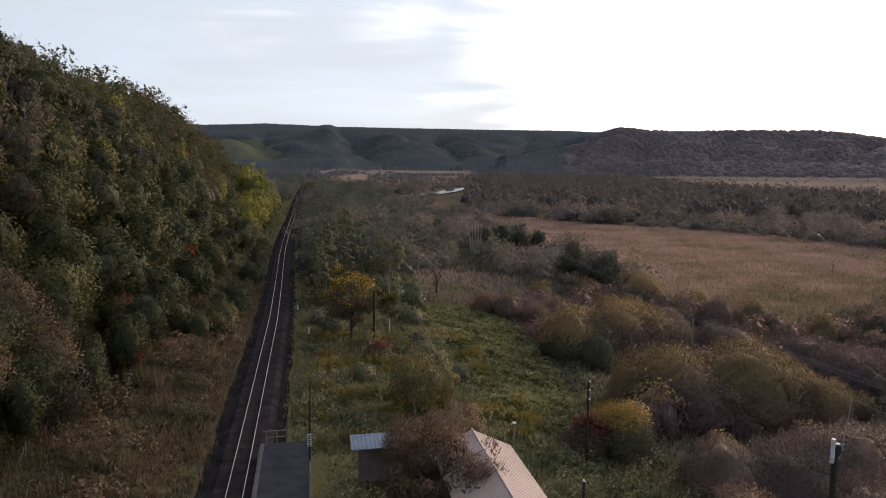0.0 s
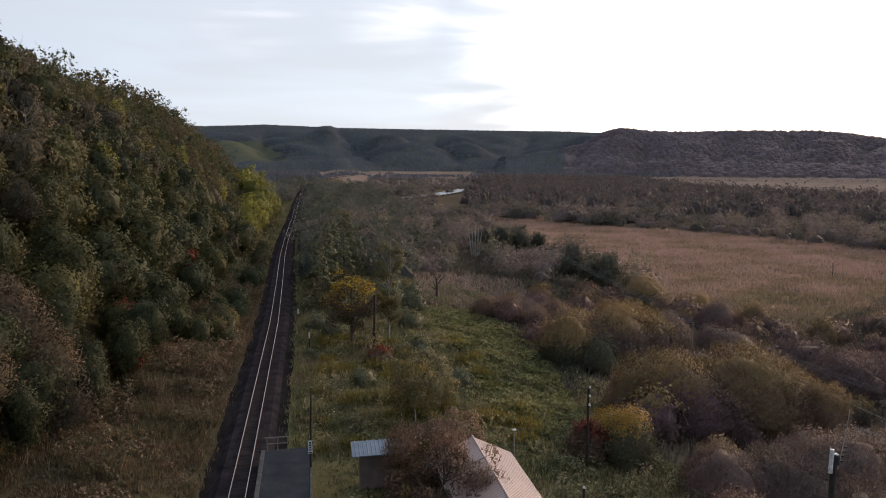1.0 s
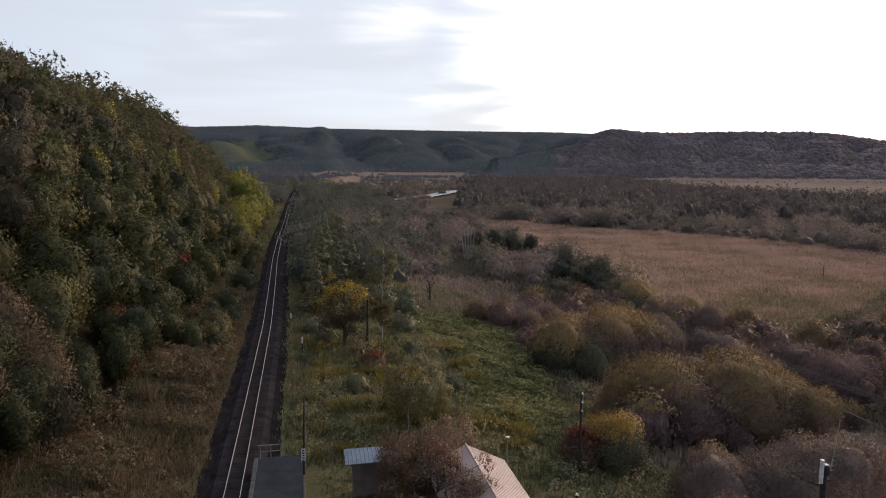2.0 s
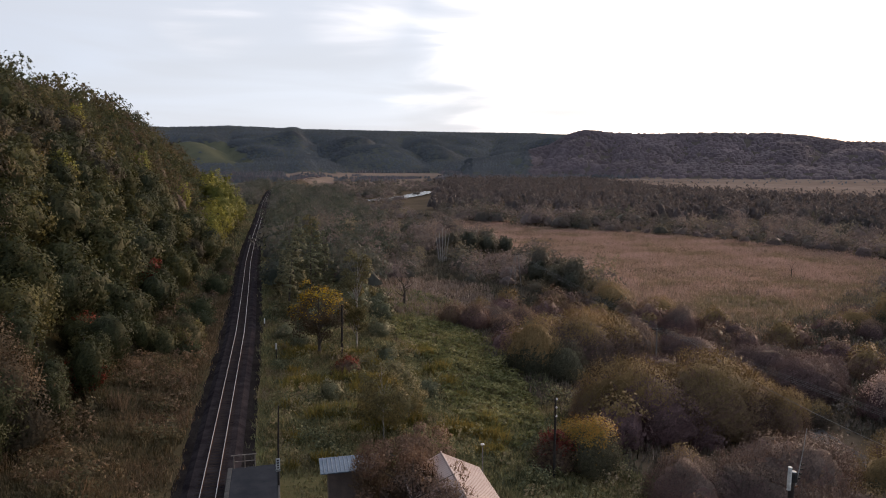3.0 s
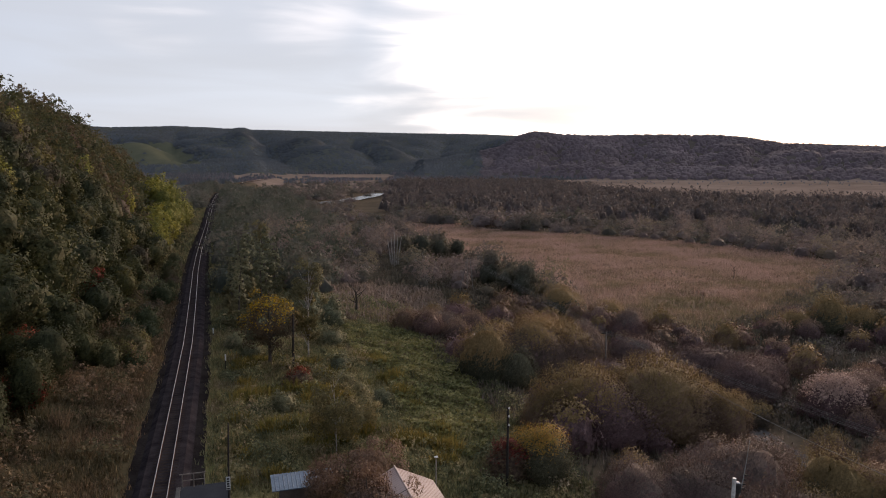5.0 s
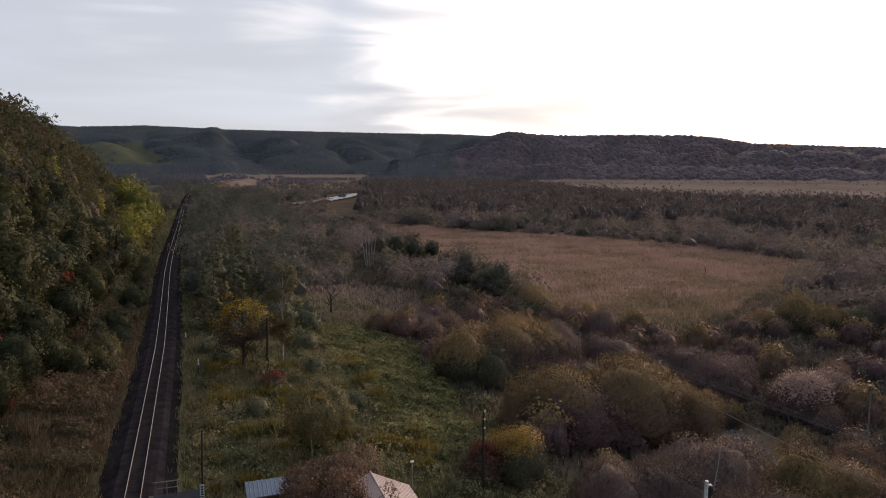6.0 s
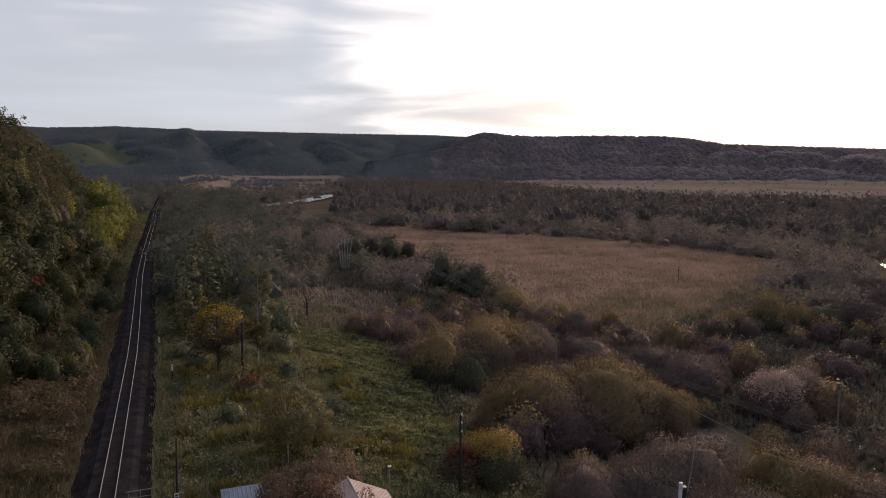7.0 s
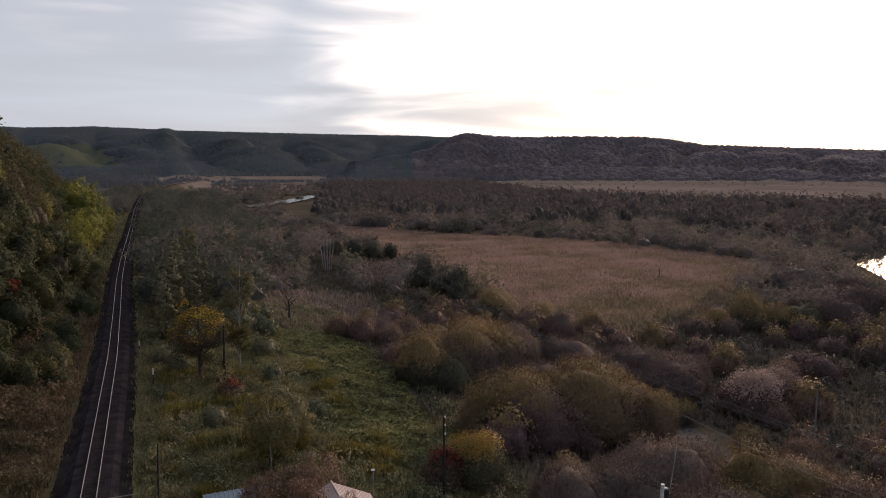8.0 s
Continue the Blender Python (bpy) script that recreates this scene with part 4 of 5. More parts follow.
def limbs(rng, h, r, cen, thick, shape="broad", most=9):
    g = Geo()
    if shape == "bush":
        for c in cen[:most]:
            g.tube([(c[0] * 0.1, c[1] * 0.1, -0.3), tuple(c * 0.5 + rng.normal(0, 0.1, 3)), tuple(c)], [thick * 0.5, thick * 0.35, thick * 0.12], 4, False)
        return g
    lean = rng.normal(0, 0.03 * h, 2)
    spine = [(lean[0] * s * s, lean[1] * s * s, h * s - (0.6 if s == 0 else 0)) for s in (0, 0.3, 0.6, 0.93)]
    g.tube(spine, [thick, thick * 0.8, thick * 0.5, thick * 0.12], 6, False)
    for c in cen[:most]:
        s = min(max(c[2] / h - 0.18, 0.12), 0.85)
        b = np.array((lean[0] * s * s, lean[1] * s * s, h * s))
        m = (b + c) / 2 + np.array((0, 0, 0.05 * h)) * rng.uniform(-0.5, 1)
        g.tube([tuple(b), tuple(m), tuple(c)], [thick * 0.4 * (1 - s * 0.5), thick * 0.25, thick * 0.08], 4, False)
    return g


def plant(name, label, category, leaf_mat, seed, n, leaf, shape, h, r, bark_mat=bark, thick=None, group="", most=9, tips=None, tip_share=0.5, twigs=None):
    """One plant at the origin, to be copied: an Empty with trunk and crown."""
    rng = np.random.default_rng(seed)
    tris, cen, soft = crown(rng, n, leaf, shape, h, r, twigs)
    t = thing(name, label, category, group)
    part("stem" if shape == "bush" else "trunk", limbs(rng, h, r, cen, thick or h * 0.02, shape, 0 if shape == "conifer" else most), bark_mat, t)
    # tips: own autumn colour on some plants, painted top light on the willows
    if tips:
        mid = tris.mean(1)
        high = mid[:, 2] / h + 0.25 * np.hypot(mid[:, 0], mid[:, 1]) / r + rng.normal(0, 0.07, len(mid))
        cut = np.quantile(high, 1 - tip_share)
        part("tip_leaves", tri_mesh("tip_leaves", tris[high > cut], tips, None, soft[high > cut]), None, t, "crown-tip leaves in a second, mostly paler colour")
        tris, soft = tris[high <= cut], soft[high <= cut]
    part("crown", tri_mesh("crown", tris, leaf_mat, None, soft), None, t)
    return t


def place(master, x, y, s=1.0, turn=None, sink=0.1, squash=1.0):
    m = pose(x, y, gz(x, y) - sink, 0, 0, random.uniform(0, 360) if turn is None else turn)
    ob = copy_thing(master, m)
    ob.scale = (s * random.uniform(0.93, 1.07), s * random.uniform(0.93, 1.07), s * squash * random.uniform(0.94, 1.06))
    return ob


def settle(master, size, x, y, r, h, turn=None):
    """A plant of that master, made with the radius and height in size, at x, y with radius r and height h."""
    s = r / size[0]
    return place(master, x, y, s, turn, squash=h / size[1] / s)


def remove(masters):
    for t in masters:
        for o in list(t.children_recursive) + [t]:
            bpy.data.objects.remove(o)


def joined(name, label, category, spots, shapes, mat, rng, body=None, rings=((0.62, 0.80), (1.0, 0.28)), slope=0.0):
    """Many plants in one mesh. spots: rows of x, y, size, tint; shapes: leaf triangles of unit plants; body: (radius, height) of a dense inner mass."""
    verts, tint, soft = [np.zeros((0, 3))], [np.zeros(0)], [np.zeros((0, 3))]
    z = ground(spots[:, 0], spots[:, 1])
    for (x, y, s, c), g in zip(spots, z) if shapes else ():
        t, nor = shapes[rng.integers(len(shapes))]
        a = rng.uniform(0, 6.28)
        rot = np.array(((math.cos(a), -math.sin(a), 0), (math.sin(a), math.cos(a), 0), (0, 0, 1))).T
        verts.append(((t @ rot) * s * np.array((1, 1, rng.uniform(0.85, 1.15))) + np.array((x, y, g - 0.1))).reshape(-1, 3))
        tint.append(np.full(len(t) * 3, c))
        soft.append(np.repeat(nor @ rot, 3, 0))
    lie = None
    if slope:
        # a closed canopy takes the lie of the land
        x, y = spots[:, 0], spots[:, 1]
        lie = unit(np.column_stack(((ground(x - 12, y) - ground(x + 12, y)) / 24, (ground(x, y - 12) - ground(x, y + 12)) / 24, np.ones(len(x)))))
        soft[1:] = [0.22 * b + slope * c for b, c in zip(soft[1:], lie)]
    loose = sum(len(v) for v in verts)
    faces = [np.arange(loose).reshape(-1, 3)]
    if body:
        n = len(spots)
        d = dome_verts(rng, n, rings)
        facing = unit((d * np.array((1 / body[0], 1 / body[0], 1 / body[1])) + np.array((0, 0, 0.02))).reshape(-1, 3))
        soft.append(facing if lie is None else facing * 0.26 + slope * np.repeat(lie, 1 + 6 * len(rings), 0))
        d = d * np.array((body[0], body[0], body[1])) * spots[:, 2][:, None, None] + np.column_stack((spots[:, :2], z - 0.2))[:, None, :]
        verts.append(d.reshape(-1, 3))
        k = 1 + 6 * len(rings)
        tint.append(np.repeat(spots[:, 3], k))
        faces.append((np.array(CAP + (SKIRT if len(rings) > 1 else []))[None] + (loose + k * np.arange(n))[:, None, None]).reshape(-1, 3))
    verts, faces, tint = np.concatenate(verts), np.concatenate(faces), np.concatenate(tint)
    me = bpy.data.meshes.new(name)
    me.vertices.add(len(verts))
    me.vertices.foreach_set("co", verts.astype(np.float32).ravel())
    me.loops.add(faces.size)
    me.loops.foreach_set("vertex_index", faces.astype(np.int32).ravel())
    me.polygons.add(len(faces))
    me.polygons.foreach_set("loop_start", np.arange(0, faces.size, 3, dtype=np.int32))
    me.polygons.foreach_set("use_smooth", np.arange(len(faces)) >= loose // 3)
    me.materials.append(mat)
    me.attributes.new("tint", "FLOAT", "POINT").data.foreach_set("value", tint.astype(np.float32))
    me.update()
    me.validate()
    round_normals(me, unit(np.concatenate(soft)))
    return tagged(new(name, me), label, category, kind="stuff")


def tuft(rng, n, h, r, width=0.05):
    """Upright stalks of one weed clump."""
    root = np.column_stack((rng.normal(0, r * 0.4, (n, 2)), np.zeros(n)))
    tip = root * 1.5 + np.column_stack((rng.normal(0, h * 0.12, (n, 2)), h * rng.uniform(0.55, 1.1, n)))
    a = rng.uniform(0, math.pi, n)
    w = np.stack((np.cos(a), np.sin(a), 0 * a), 1) * width
    mid = (root + tip) / 2
    nor = unit(np.concatenate((root, root)) / r * 0.5 + np.array((0, 0, 0.8)) + rng.normal(0, 0.25, (2 * n, 3)))
    return np.concatenate((np.stack((root - w, root + w, tip), 1), np.stack((mid - w, mid + w * 1.5, tip + w), 1))), nor


def hill_woods():
    rng = np.random.default_rng(11)
    kinds = ((leaf_hill_green, "dark green leafy tree on the steep wooded hillside"), (leaf_hill_olive, "olive-green autumn tree on the steep wooded hillside"),
             (leaf_hill_brown, "fading brown-leaved tree on the steep wooded hillside"))
    near_trees, mid_trees = [], []
    for j, (leaf_mat, label) in enumerate(kinds):
        near_trees.append([plant("hillside_tree", label, "tree", leaf_mat, 100 + 10 * j + k, 3500, 0.23, shape, h, r, group="hillside trees")
                           for k, (shape, h, r) in enumerate((("broad", 9.0, 3.7), ("broad", 8.0, 3.4), ("slim", 10.0, 3.0)))])
        mid_trees.append([plant("hillside_tree", label, "tree", leaf_mat, 150 + 10 * j + k, 1500, 0.36, shape, h, r, group="hillside trees")
                          for k, (shape, h, r) in enumerate((("broad", 9.0, 3.7), ("slim", 9.5, 3.0), ("broad", 8.0, 3.9)))])
    masters = [t for row in near_trees + mid_trees for t in row]
    near, far = [], []
    for y in np.arange(34, 350, 5.0):
        for d in np.arange(0.0, 104, 4.8):
            yy, d2 = y + rng.uniform(-2, 2), d + rng.uniform(-2, 2)
            x = float(track_x(yy)) - float(hill_foot(yy)) - d2 - 1.2
            if yy + 0.25 * d2 > 355:
                continue
            (near if d2 < 42 and yy < 150 + 1.2 * (42 - d2) and yy > 44 else far).append((x, yy, d2))
    for x, y, d in near:
        s = rng.uniform(0.75, 1.12) * (0.72 if d < 3 else 1)
        # dark green low on the slope, browner higher up
        pick = d / 42 + 0.55 * float(waves(x, y, 26, 17)) + rng.normal(0, 0.28)
        kind = 0 if pick < 0.28 else 1 if pick < 0.72 else 2
        place((near_trees if y < 98 and d < 34 else mid_trees)[kind][rng.integers(3)], x, y, s)
    spots = np.array([(x, y, rng.uniform(0.85, 1.2) * (0.75 if d < 3 else 1), np.clip(0.42 + 0.22 * waves(x, y, 38, 18) + rng.normal(0, 0.15), 0, 1)) for x, y, d in far])
    shapes = [crown(np.random.default_rng(300 + k), 290, 0.46, "broad" if k < 5 else "slim", (9, 8.5, 10, 9.5, 8, 10.5)[k], (3.4, 3.6, 3.3, 3.0, 3.6, 2.6)[k])[::2] for k in range(6)]
    joined("hillside_woods", "dense autumn woods covering the hill", "woods", spots, shapes, leaf_hill_far, rng, (2.4, 6.2))
    lime = plant("lime_tree", "tall yellow-green tree at the foot of the wooded hill", "tree", leaf_lime, 151, 2400, 0.5, "broad", 14, 4.6)
    for x, y, s in ((-10.5, 268, 1.0), (-13.5, 280, 1.1), (-8.8, 284, 0.75), (-17, 272, 1.05), (-10.2, 250, 0.8), (-14, 256, 1.0), (-11.5, 238, 0.7), (-18, 262, 0.9), (-10.6, 228, 0.85), (-10.2, 214, 0.75), (-13.2, 220, 0.85), (-12.6, 205, 0.7), (-10.6, 199, 0.6)):
        place(lime, x, y, s)
    red = plant("maple", "small red-leaved maple on the hillside", "tree", leaf_red, 152, 1200, 0.34, "broad", 5.5, 2.3)
    for x, y, s in ((-15.5, 132, 0.9), (-13.2, 80, 0.8), (-17, 95, 0.7), (-30, 120, 0.8)):
        place(red, x, y, s)
    gold = plant("yellow_tree", "small bright yellow tree among the hillside woods", "tree", leaf_yellow, 153, 1500, 0.3, "broad", 7, 2.4)
    for x, y, s in ((-32, 130, 0.9), (-44, 150, 0.8), (-25, 165, 0.7)):
        place(gold, x, y, s)
    for x, y, s in ((-29, 134, 0.55), (-36, 172, 0.6), (-27, 196, 0.6), (-20, 214, 0.6)):
        place(lime, x, y, s)
    for k, (x, y) in enumerate(((-32, 112), (-36, 117), (-30, 96), (-44, 140))):
        t = thing("bare_tree", "bare pale-branched tree among the hillside woods", "tree", "bare hillside trees", at=(x, y, gz(x, y)))
        g = Geo().tube([(0, 0, -0.5), (0.1, 0, 4), (0, 0.1, 7.5)], [0.16, 0.11, 0.06], 6)
        for j in range(13):
            a, q, out = rng.uniform(0, 6.28), rng.uniform(2.5, 6.8), rng.uniform(1.2, 3.0)
            tip = np.array((math.cos(a) * out, math.sin(a) * out, q + rng.uniform(1.6, 3.4)))
            bend = np.array((tip[0] * 0.45, tip[1] * 0.45, q + (tip[2] - q) * 0.38))
            g.tube([(0, 0, q), tuple(bend), tuple(tip)], [0.05, 0.035, 0.010], 4, False)
            for _ in range(5):
                f = rng.uniform(0.2, 0.9)
                b = bend + (tip - bend) * f
                g.tube([tuple(b), tuple(b + np.array((rng.normal(0, 0.5), rng.normal(0, 0.5), rng.uniform(0.4, 1.3))))], [0.018, 0.006], 3, False)
        part("trunk", g, pale_bark, t)
    remove(masters + [lime, red, gold])


hill_woods()


def meadow_trees():
    m = plant("yellow_tree", "brown-leaved tree with bright yellow autumn top in the meadow", "tree", tip_dun, 21, 7000, 0.17, "loose", 10.8, 3.6, tips=leaf_yellow, tip_share=0.24, most=20)
    place(m, 10.3, 96.0, 1.0, 0)
    b = plant("birch", "slim white-stemmed birch with thin olive leaves", "tree", leaf_birch, 22, 8000, 0.18, "loose", 13.8, 2.8, birch_bark, 0.12, most=24)
    place(b, 15.4, 99, 1.0, 20)
    o = plant("young_birch", "small sparse birch with olive and orange leaves", "tree", leaf_birch, 27, 5600, 0.17, "loose", 8.2, 2.9, birch_bark, 0.06, most=20)
    place(o, 14.2, 66.6, 1.0, 90)
    place(o, 17.2, 70.5, 0.6, 10)
    remove([o])
    place(b, 13.5, 178, 0.95, 50)
    c = plant("larch", "tall dark green larch beside the railway", "tree", leaf_dark, 23, 7500, 0.24, "conifer", 15.5, 3.6)
    for x, y, s in ((9.2, 138, 1.0), (12.5, 143, 0.86), (7.2, 150, 0.62), (9.5, 160, 0.8), (7.0, 119, 0.68), (8.2, 127, 0.85), (11.0, 131, 0.8), (6.3, 134, 0.6), (14.5, 150, 0.75), (12.0, 168, 0.7)):
        place(c, x, y, s)
    g = plant("green_shrub", "dark green leafy shrub in the meadow by the railway", "shrub", leaf_dark, 29, 2400, 0.24, "bush", 3.8, 2.8, group="meadow shrubs")
    for x, y, s in ((12, 119, 0.9), (15.5, 114, 0.8), (18, 124, 1.0), (21.5, 119, 0.8), (9.5, 109, 0.8), (16.5, 132, 1.1), (22.5, 130, 0.9), (6.2, 106, 0.6), (20, 137, 1.0), (19.5, 107, 0.7), (13.5, 126, 1.0), (8.2, 100, 0.6), (18.6, 93, 0.55), (10.5, 79, 0.5), (21, 80, 0.5)):
        place(g, x, y, s)
    remove([g])
    r = plant("rust_tree", "sparse reddish-brown tree beside the shed", "tree", leaf_rust, 24, 15000, 0.15, "loose", 7.4, 3.7, twigs=0.3, most=24, tips=tip_rust, tip_share=0.3)
    place(r, 13.7, 53.0, 0.95, 0)
    place(r, 13.0, 46.2, 0.95, 120)
    v = plant("rust_thicket", "reddish-brown vine thicket round a dark stump", "shrub", leaf_rust, 25, 1500, 0.15, "bush", 1.9, 1.6, tips=leaf_red, tip_share=0.18)
    place(v, 12.9, 88.0, 1.0, 0)
    r2 = plant("red_bush", "dark reddish-brown bush beside a utility pole", "shrub", leaf_rust, 28, 2600, 0.16, "bush", 4.2, 1.7, tips=leaf_red, tip_share=0.25)
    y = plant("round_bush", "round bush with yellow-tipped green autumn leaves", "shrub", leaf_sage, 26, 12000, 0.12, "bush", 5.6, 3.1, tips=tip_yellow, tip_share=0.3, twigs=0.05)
    settle(y, (3.1, 5.6), 31.3, 60.8, 3.1, 4.4, 0)
    settle(r2, (1.7, 4.2), 28.0, 60.6, 1.9, 3.4, 0)
    remove([r2])
    remove([m, b, c, r, v, y])
    for x, y, h, s, f in ((27.4, 130.6, 6.2, 5, 1.7), (131.0, 159.2, 4.6, 6, 0.8), (24.5, 131.5, 3.4, 7, 1.3)):
        t = thing("dead_tree", "bare dead tree with forked grey branches", "tree", "dead trees", at=(x, y, gz(x, y)))
        rng = np.random.default_rng(s)
        g = Geo().tube([(0, 0, -0.4), (0.1, 0, h * 0.4), (-0.1, 0.1, h * 0.65)], [0.16 * f, 0.11 * f, 0.06 * f], 6)
        for k in range(9):
            a, q = rng.uniform(0, 6.28), rng.uniform(0.3, 0.65)
            e = np.array((math.cos(a) * h * 0.3, math.sin(a) * h * 0.3, h * (q + rng.uniform(0.15, 0.4))))
            g.tube([(0, 0, h * q), tuple(e * 0.55 + np.array((0, 0, h * q * 0.4))), tuple(e)], [0.055 * f, 0.035 * f, 0.014 * f], 5, False)
        part("trunk", g, dead_wood, t)
    t = thing("bare_birch", "clump of bare white birch trunks in the scrub", "tree", at=(53, 209.6, gz(53, 209.6)))
    for k in range(5):
        x = -2 + k * 0.95
        part("trunk", Geo().tube([(x * 0.5, 0, -0.3), (x * 0.8, 0.2 * k, 4), (x * 1.1, 0.1, 10.0 - abs(k - 2) * 0.8)], [0.20, 0.16, 0.07], 6), birch_bark, t)


meadow_trees()


def scrub():
    rng = np.random.default_rng(31)
    bush = [plant("willow_shrub", "dense mauve-brown willow shrub in the marsh scrub", "shrub", leaf_shrub, 200 + k, 5200, 0.14, "bush", h, r, group="willow shrubs", tips=(lit_tan, lit_olive, lit_tan, lit_olive)[k], tip_share=0.34)
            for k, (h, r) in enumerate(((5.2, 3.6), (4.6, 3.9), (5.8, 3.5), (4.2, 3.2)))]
    tall = [plant("alder", "dark leafy alder tree at the edge of the marsh", "tree", leaf_marsh_alder, 220 + k, 1500, 0.36, "broad", h, r, group="alders") for k, (h, r) in enumerate(((9.8, 3.2), (8.4, 3.4)))]
    spots = []
    big = plant("willow_thicket", "large domed brown willow thicket with tan tips coloured as lit", "shrub", leaf_shrub, 230, 24000, 0.125, "bush", 7.0, 6.0, group="willow thickets", most=7, tips=lit_olive, tip_share=0.30)
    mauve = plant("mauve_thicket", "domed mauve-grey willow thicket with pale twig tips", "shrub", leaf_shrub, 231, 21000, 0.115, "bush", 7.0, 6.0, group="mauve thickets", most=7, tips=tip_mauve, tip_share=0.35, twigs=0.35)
    olive = plant("olive_bush", "rounded bush with olive-yellow autumn leaves", "shrub", leaf_sage, 233, 12000, 0.13, "bush", 7.0, 6.0, group="olive bushes", most=7, tips=lit_olive, tip_share=0.6, twigs=0.1)
    sage = plant("sage_bush", "rounded dull green bush in the marsh scrub", "shrub", leaf_sage, 234, 11000, 0.13, "bush", 7.0, 6.0, group="sage bushes", most=7, twigs=0.1)
    # tipless and dark in colour, for the shadowed scrub behind the bright domes
    dark = plant("brown_thicket", "dense willow thicket in the marsh scrub, coloured dark brown as if in shade", "shrub", leaf_shade, 235, 14000, 0.14, "bush", 7.0, 6.0, group="brown thickets", most=7)

    def stand(master, *rows):
        for x, y, r, h in rows:
            settle(master, (6.0, 7.0), x, y, r, h)
            spots.append((x, y, 0))

    stand(big, (42.6, 72.0, 6.8, 7.9), (49.8, 72.4, 6.8, 8.4), (54.6, 71.6, 4.4, 6.8), (57.5, 70.2, 3.4, 4.8), (37.8, 73.0, 3.0, 4.4), (45.2, 95.8, 6.2, 7.8), (51.0, 98.0, 5.6, 7.2))
    stand(dark, (47.5, 78, 5.0, 4.4), (56.5, 79.0, 4.4, 4.0), (61.5, 88.5, 4.6, 4.4), (67.5, 87.6, 5.2, 5.6), (67.8, 78.6, 5.0, 6.2), (73.0, 83.0, 5.2, 5.6))
    stand(dark, (63.4, 96.5, 4.8, 5.0), (54.5, 90.5, 4.4, 4.2), (124, 100, 6.0, 6.6), (134, 104, 6.4, 7.6), (146, 106, 5.4, 6.0), (152, 118, 5.0, 6.0))
    stand(mauve, (36.4, 53.6, 3.8, 4.1), (45.6, 53.8, 5.8, 6.4), (40.6, 51.6, 5.0, 4.9), (47.0, 46.0, 5.2, 5.6), (41.5, 44.5, 4.4, 5.0))
    stand(mauve, (56.5, 99.5, 4.2, 5.4), (59.0, 104.5, 4.2, 5.2), (71.8, 113, 4.2, 5.6), (40.5, 121.5, 4.4, 3.8), (140, 98, 5.5, 6.0), (129, 112, 4.6, 5.0))
    stand(olive, (37.6, 92.0, 4.0, 7.2), (53.3, 50.5, 4.4, 6.2), (57.0, 48.0, 3.6, 5.0), (69.6, 135, 5.2, 5.6), (74.5, 124, 4.4, 4.4), (107.9, 105.4, 4.8, 7.2), (103, 108, 3.6, 4.2), (113, 104, 3.6, 4.6))
    stand(sage, (40.8, 89.4, 3.2, 5.2), (44.2, 110.5, 3.0, 3.6), (118, 101, 4.0, 4.8))
    remove([big, mauve, olive, sage, dark])
    pale = plant("pale_bush", "broad bush with pale tan seed heads on its crown", "shrub", leaf_shrub, 232, 10000, 0.19, "bush", 6.0, 5.0, most=7, tips=tip_pale, tip_share=0.36)
    for x, y, r, h in ((74.6, 71.0, 4.6, 6.4), (79.6, 73.0, 4.0, 5.6), (82.5, 71.5, 2.8, 3.6)):
        settle(pale, (5.0, 6.0), x, y, r, h)
        spots.append((x, y, 0))
    remove([pale])
    # smaller neighbours
    spots += [(33, 46, 0.8), (36, 42, 0.9), (50, 49, 0.9), (52, 43, 1.0), (56, 43, 0.9), (48, 41, 1.0)]
    spots += [(49.5, 105, 1.0), (53, 110, 1.0), (39, 99, 0.9), (56, 114, 0.9)]
    spots += [(37, 118, 0.8), (41, 114, 0.8), (34, 122, 0.7), (46, 120, 0.9), (60, 104, 0.9), (64, 98, 0.85), (55, 88, 0.7), (62, 88, 0.8), (66, 82, 0.7)]
    spots += [(55, 77, 0.9), (56.5, 82, 0.9), (57, 49.5, 0.95), (63.5, 72, 0.7), (64.5, 62, 0.7), (64, 55, 0.8), (87, 78, 0.7), (73, 66, 0.6)]
    spots += [(101, 103, 0.7), (116, 104, 0.9), (60.6, 77, 0.75), (61.5, 83, 0.8), (57.8, 51, 0.95), (58.8, 45, 1.0)]
    for x, y, s in spots:
        if s:
            place(bush[rng.integers(4)], x, y, s)
    alders = [(66.5, 165, 1.0), (64.8, 152, 0.8), (68, 149, 0.95), (70, 154, 0.8), (66, 146, 0.7), (64, 220, 1.0), (68, 214, 0.9), (71, 226, 1.0), (60, 228, 0.9), (75, 218, 0.8), (65, 163, 0.9), (69, 159, 0.85)]
    for x, y, s in alders:
        place(tall[rng.integers(2)], x, y, s)
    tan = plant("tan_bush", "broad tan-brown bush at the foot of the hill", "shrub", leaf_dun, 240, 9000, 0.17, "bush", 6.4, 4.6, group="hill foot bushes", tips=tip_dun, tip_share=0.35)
    for x, y, r, h in ((-16.4, 68.6, 4.8, 7.2), (-21.5, 72, 4.8, 7.0), (-20.5, 62, 4.2, 5.6), (-13.8, 96, 2.3, 3.2)):
        settle(tan, (4.6, 6.4), x, y, r, h)
    remove([tan])
    foot = [plant("slope_shrub", "dark leafy shrub on the slope beside the track", "shrub", leaf_hill, 244 + k, 1800, 0.24, "bush", h, r, group="slope shrubs") for k, (h, r) in enumerate(((3.6, 2.4), (2.8, 2.6), (4.4, 2.3)))]
    for y in np.arange(97, 190, 3.6):
        for x in ((-6.2, -9.2) if y < 150 else (-6.0,)):
            if rng.random() < 0.85:
                place(foot[rng.integers(3)], x + rng.uniform(-1, 1), y + rng.uniform(-1.5, 1.5), rng.uniform(0.5, 0.95))
    remove(foot)
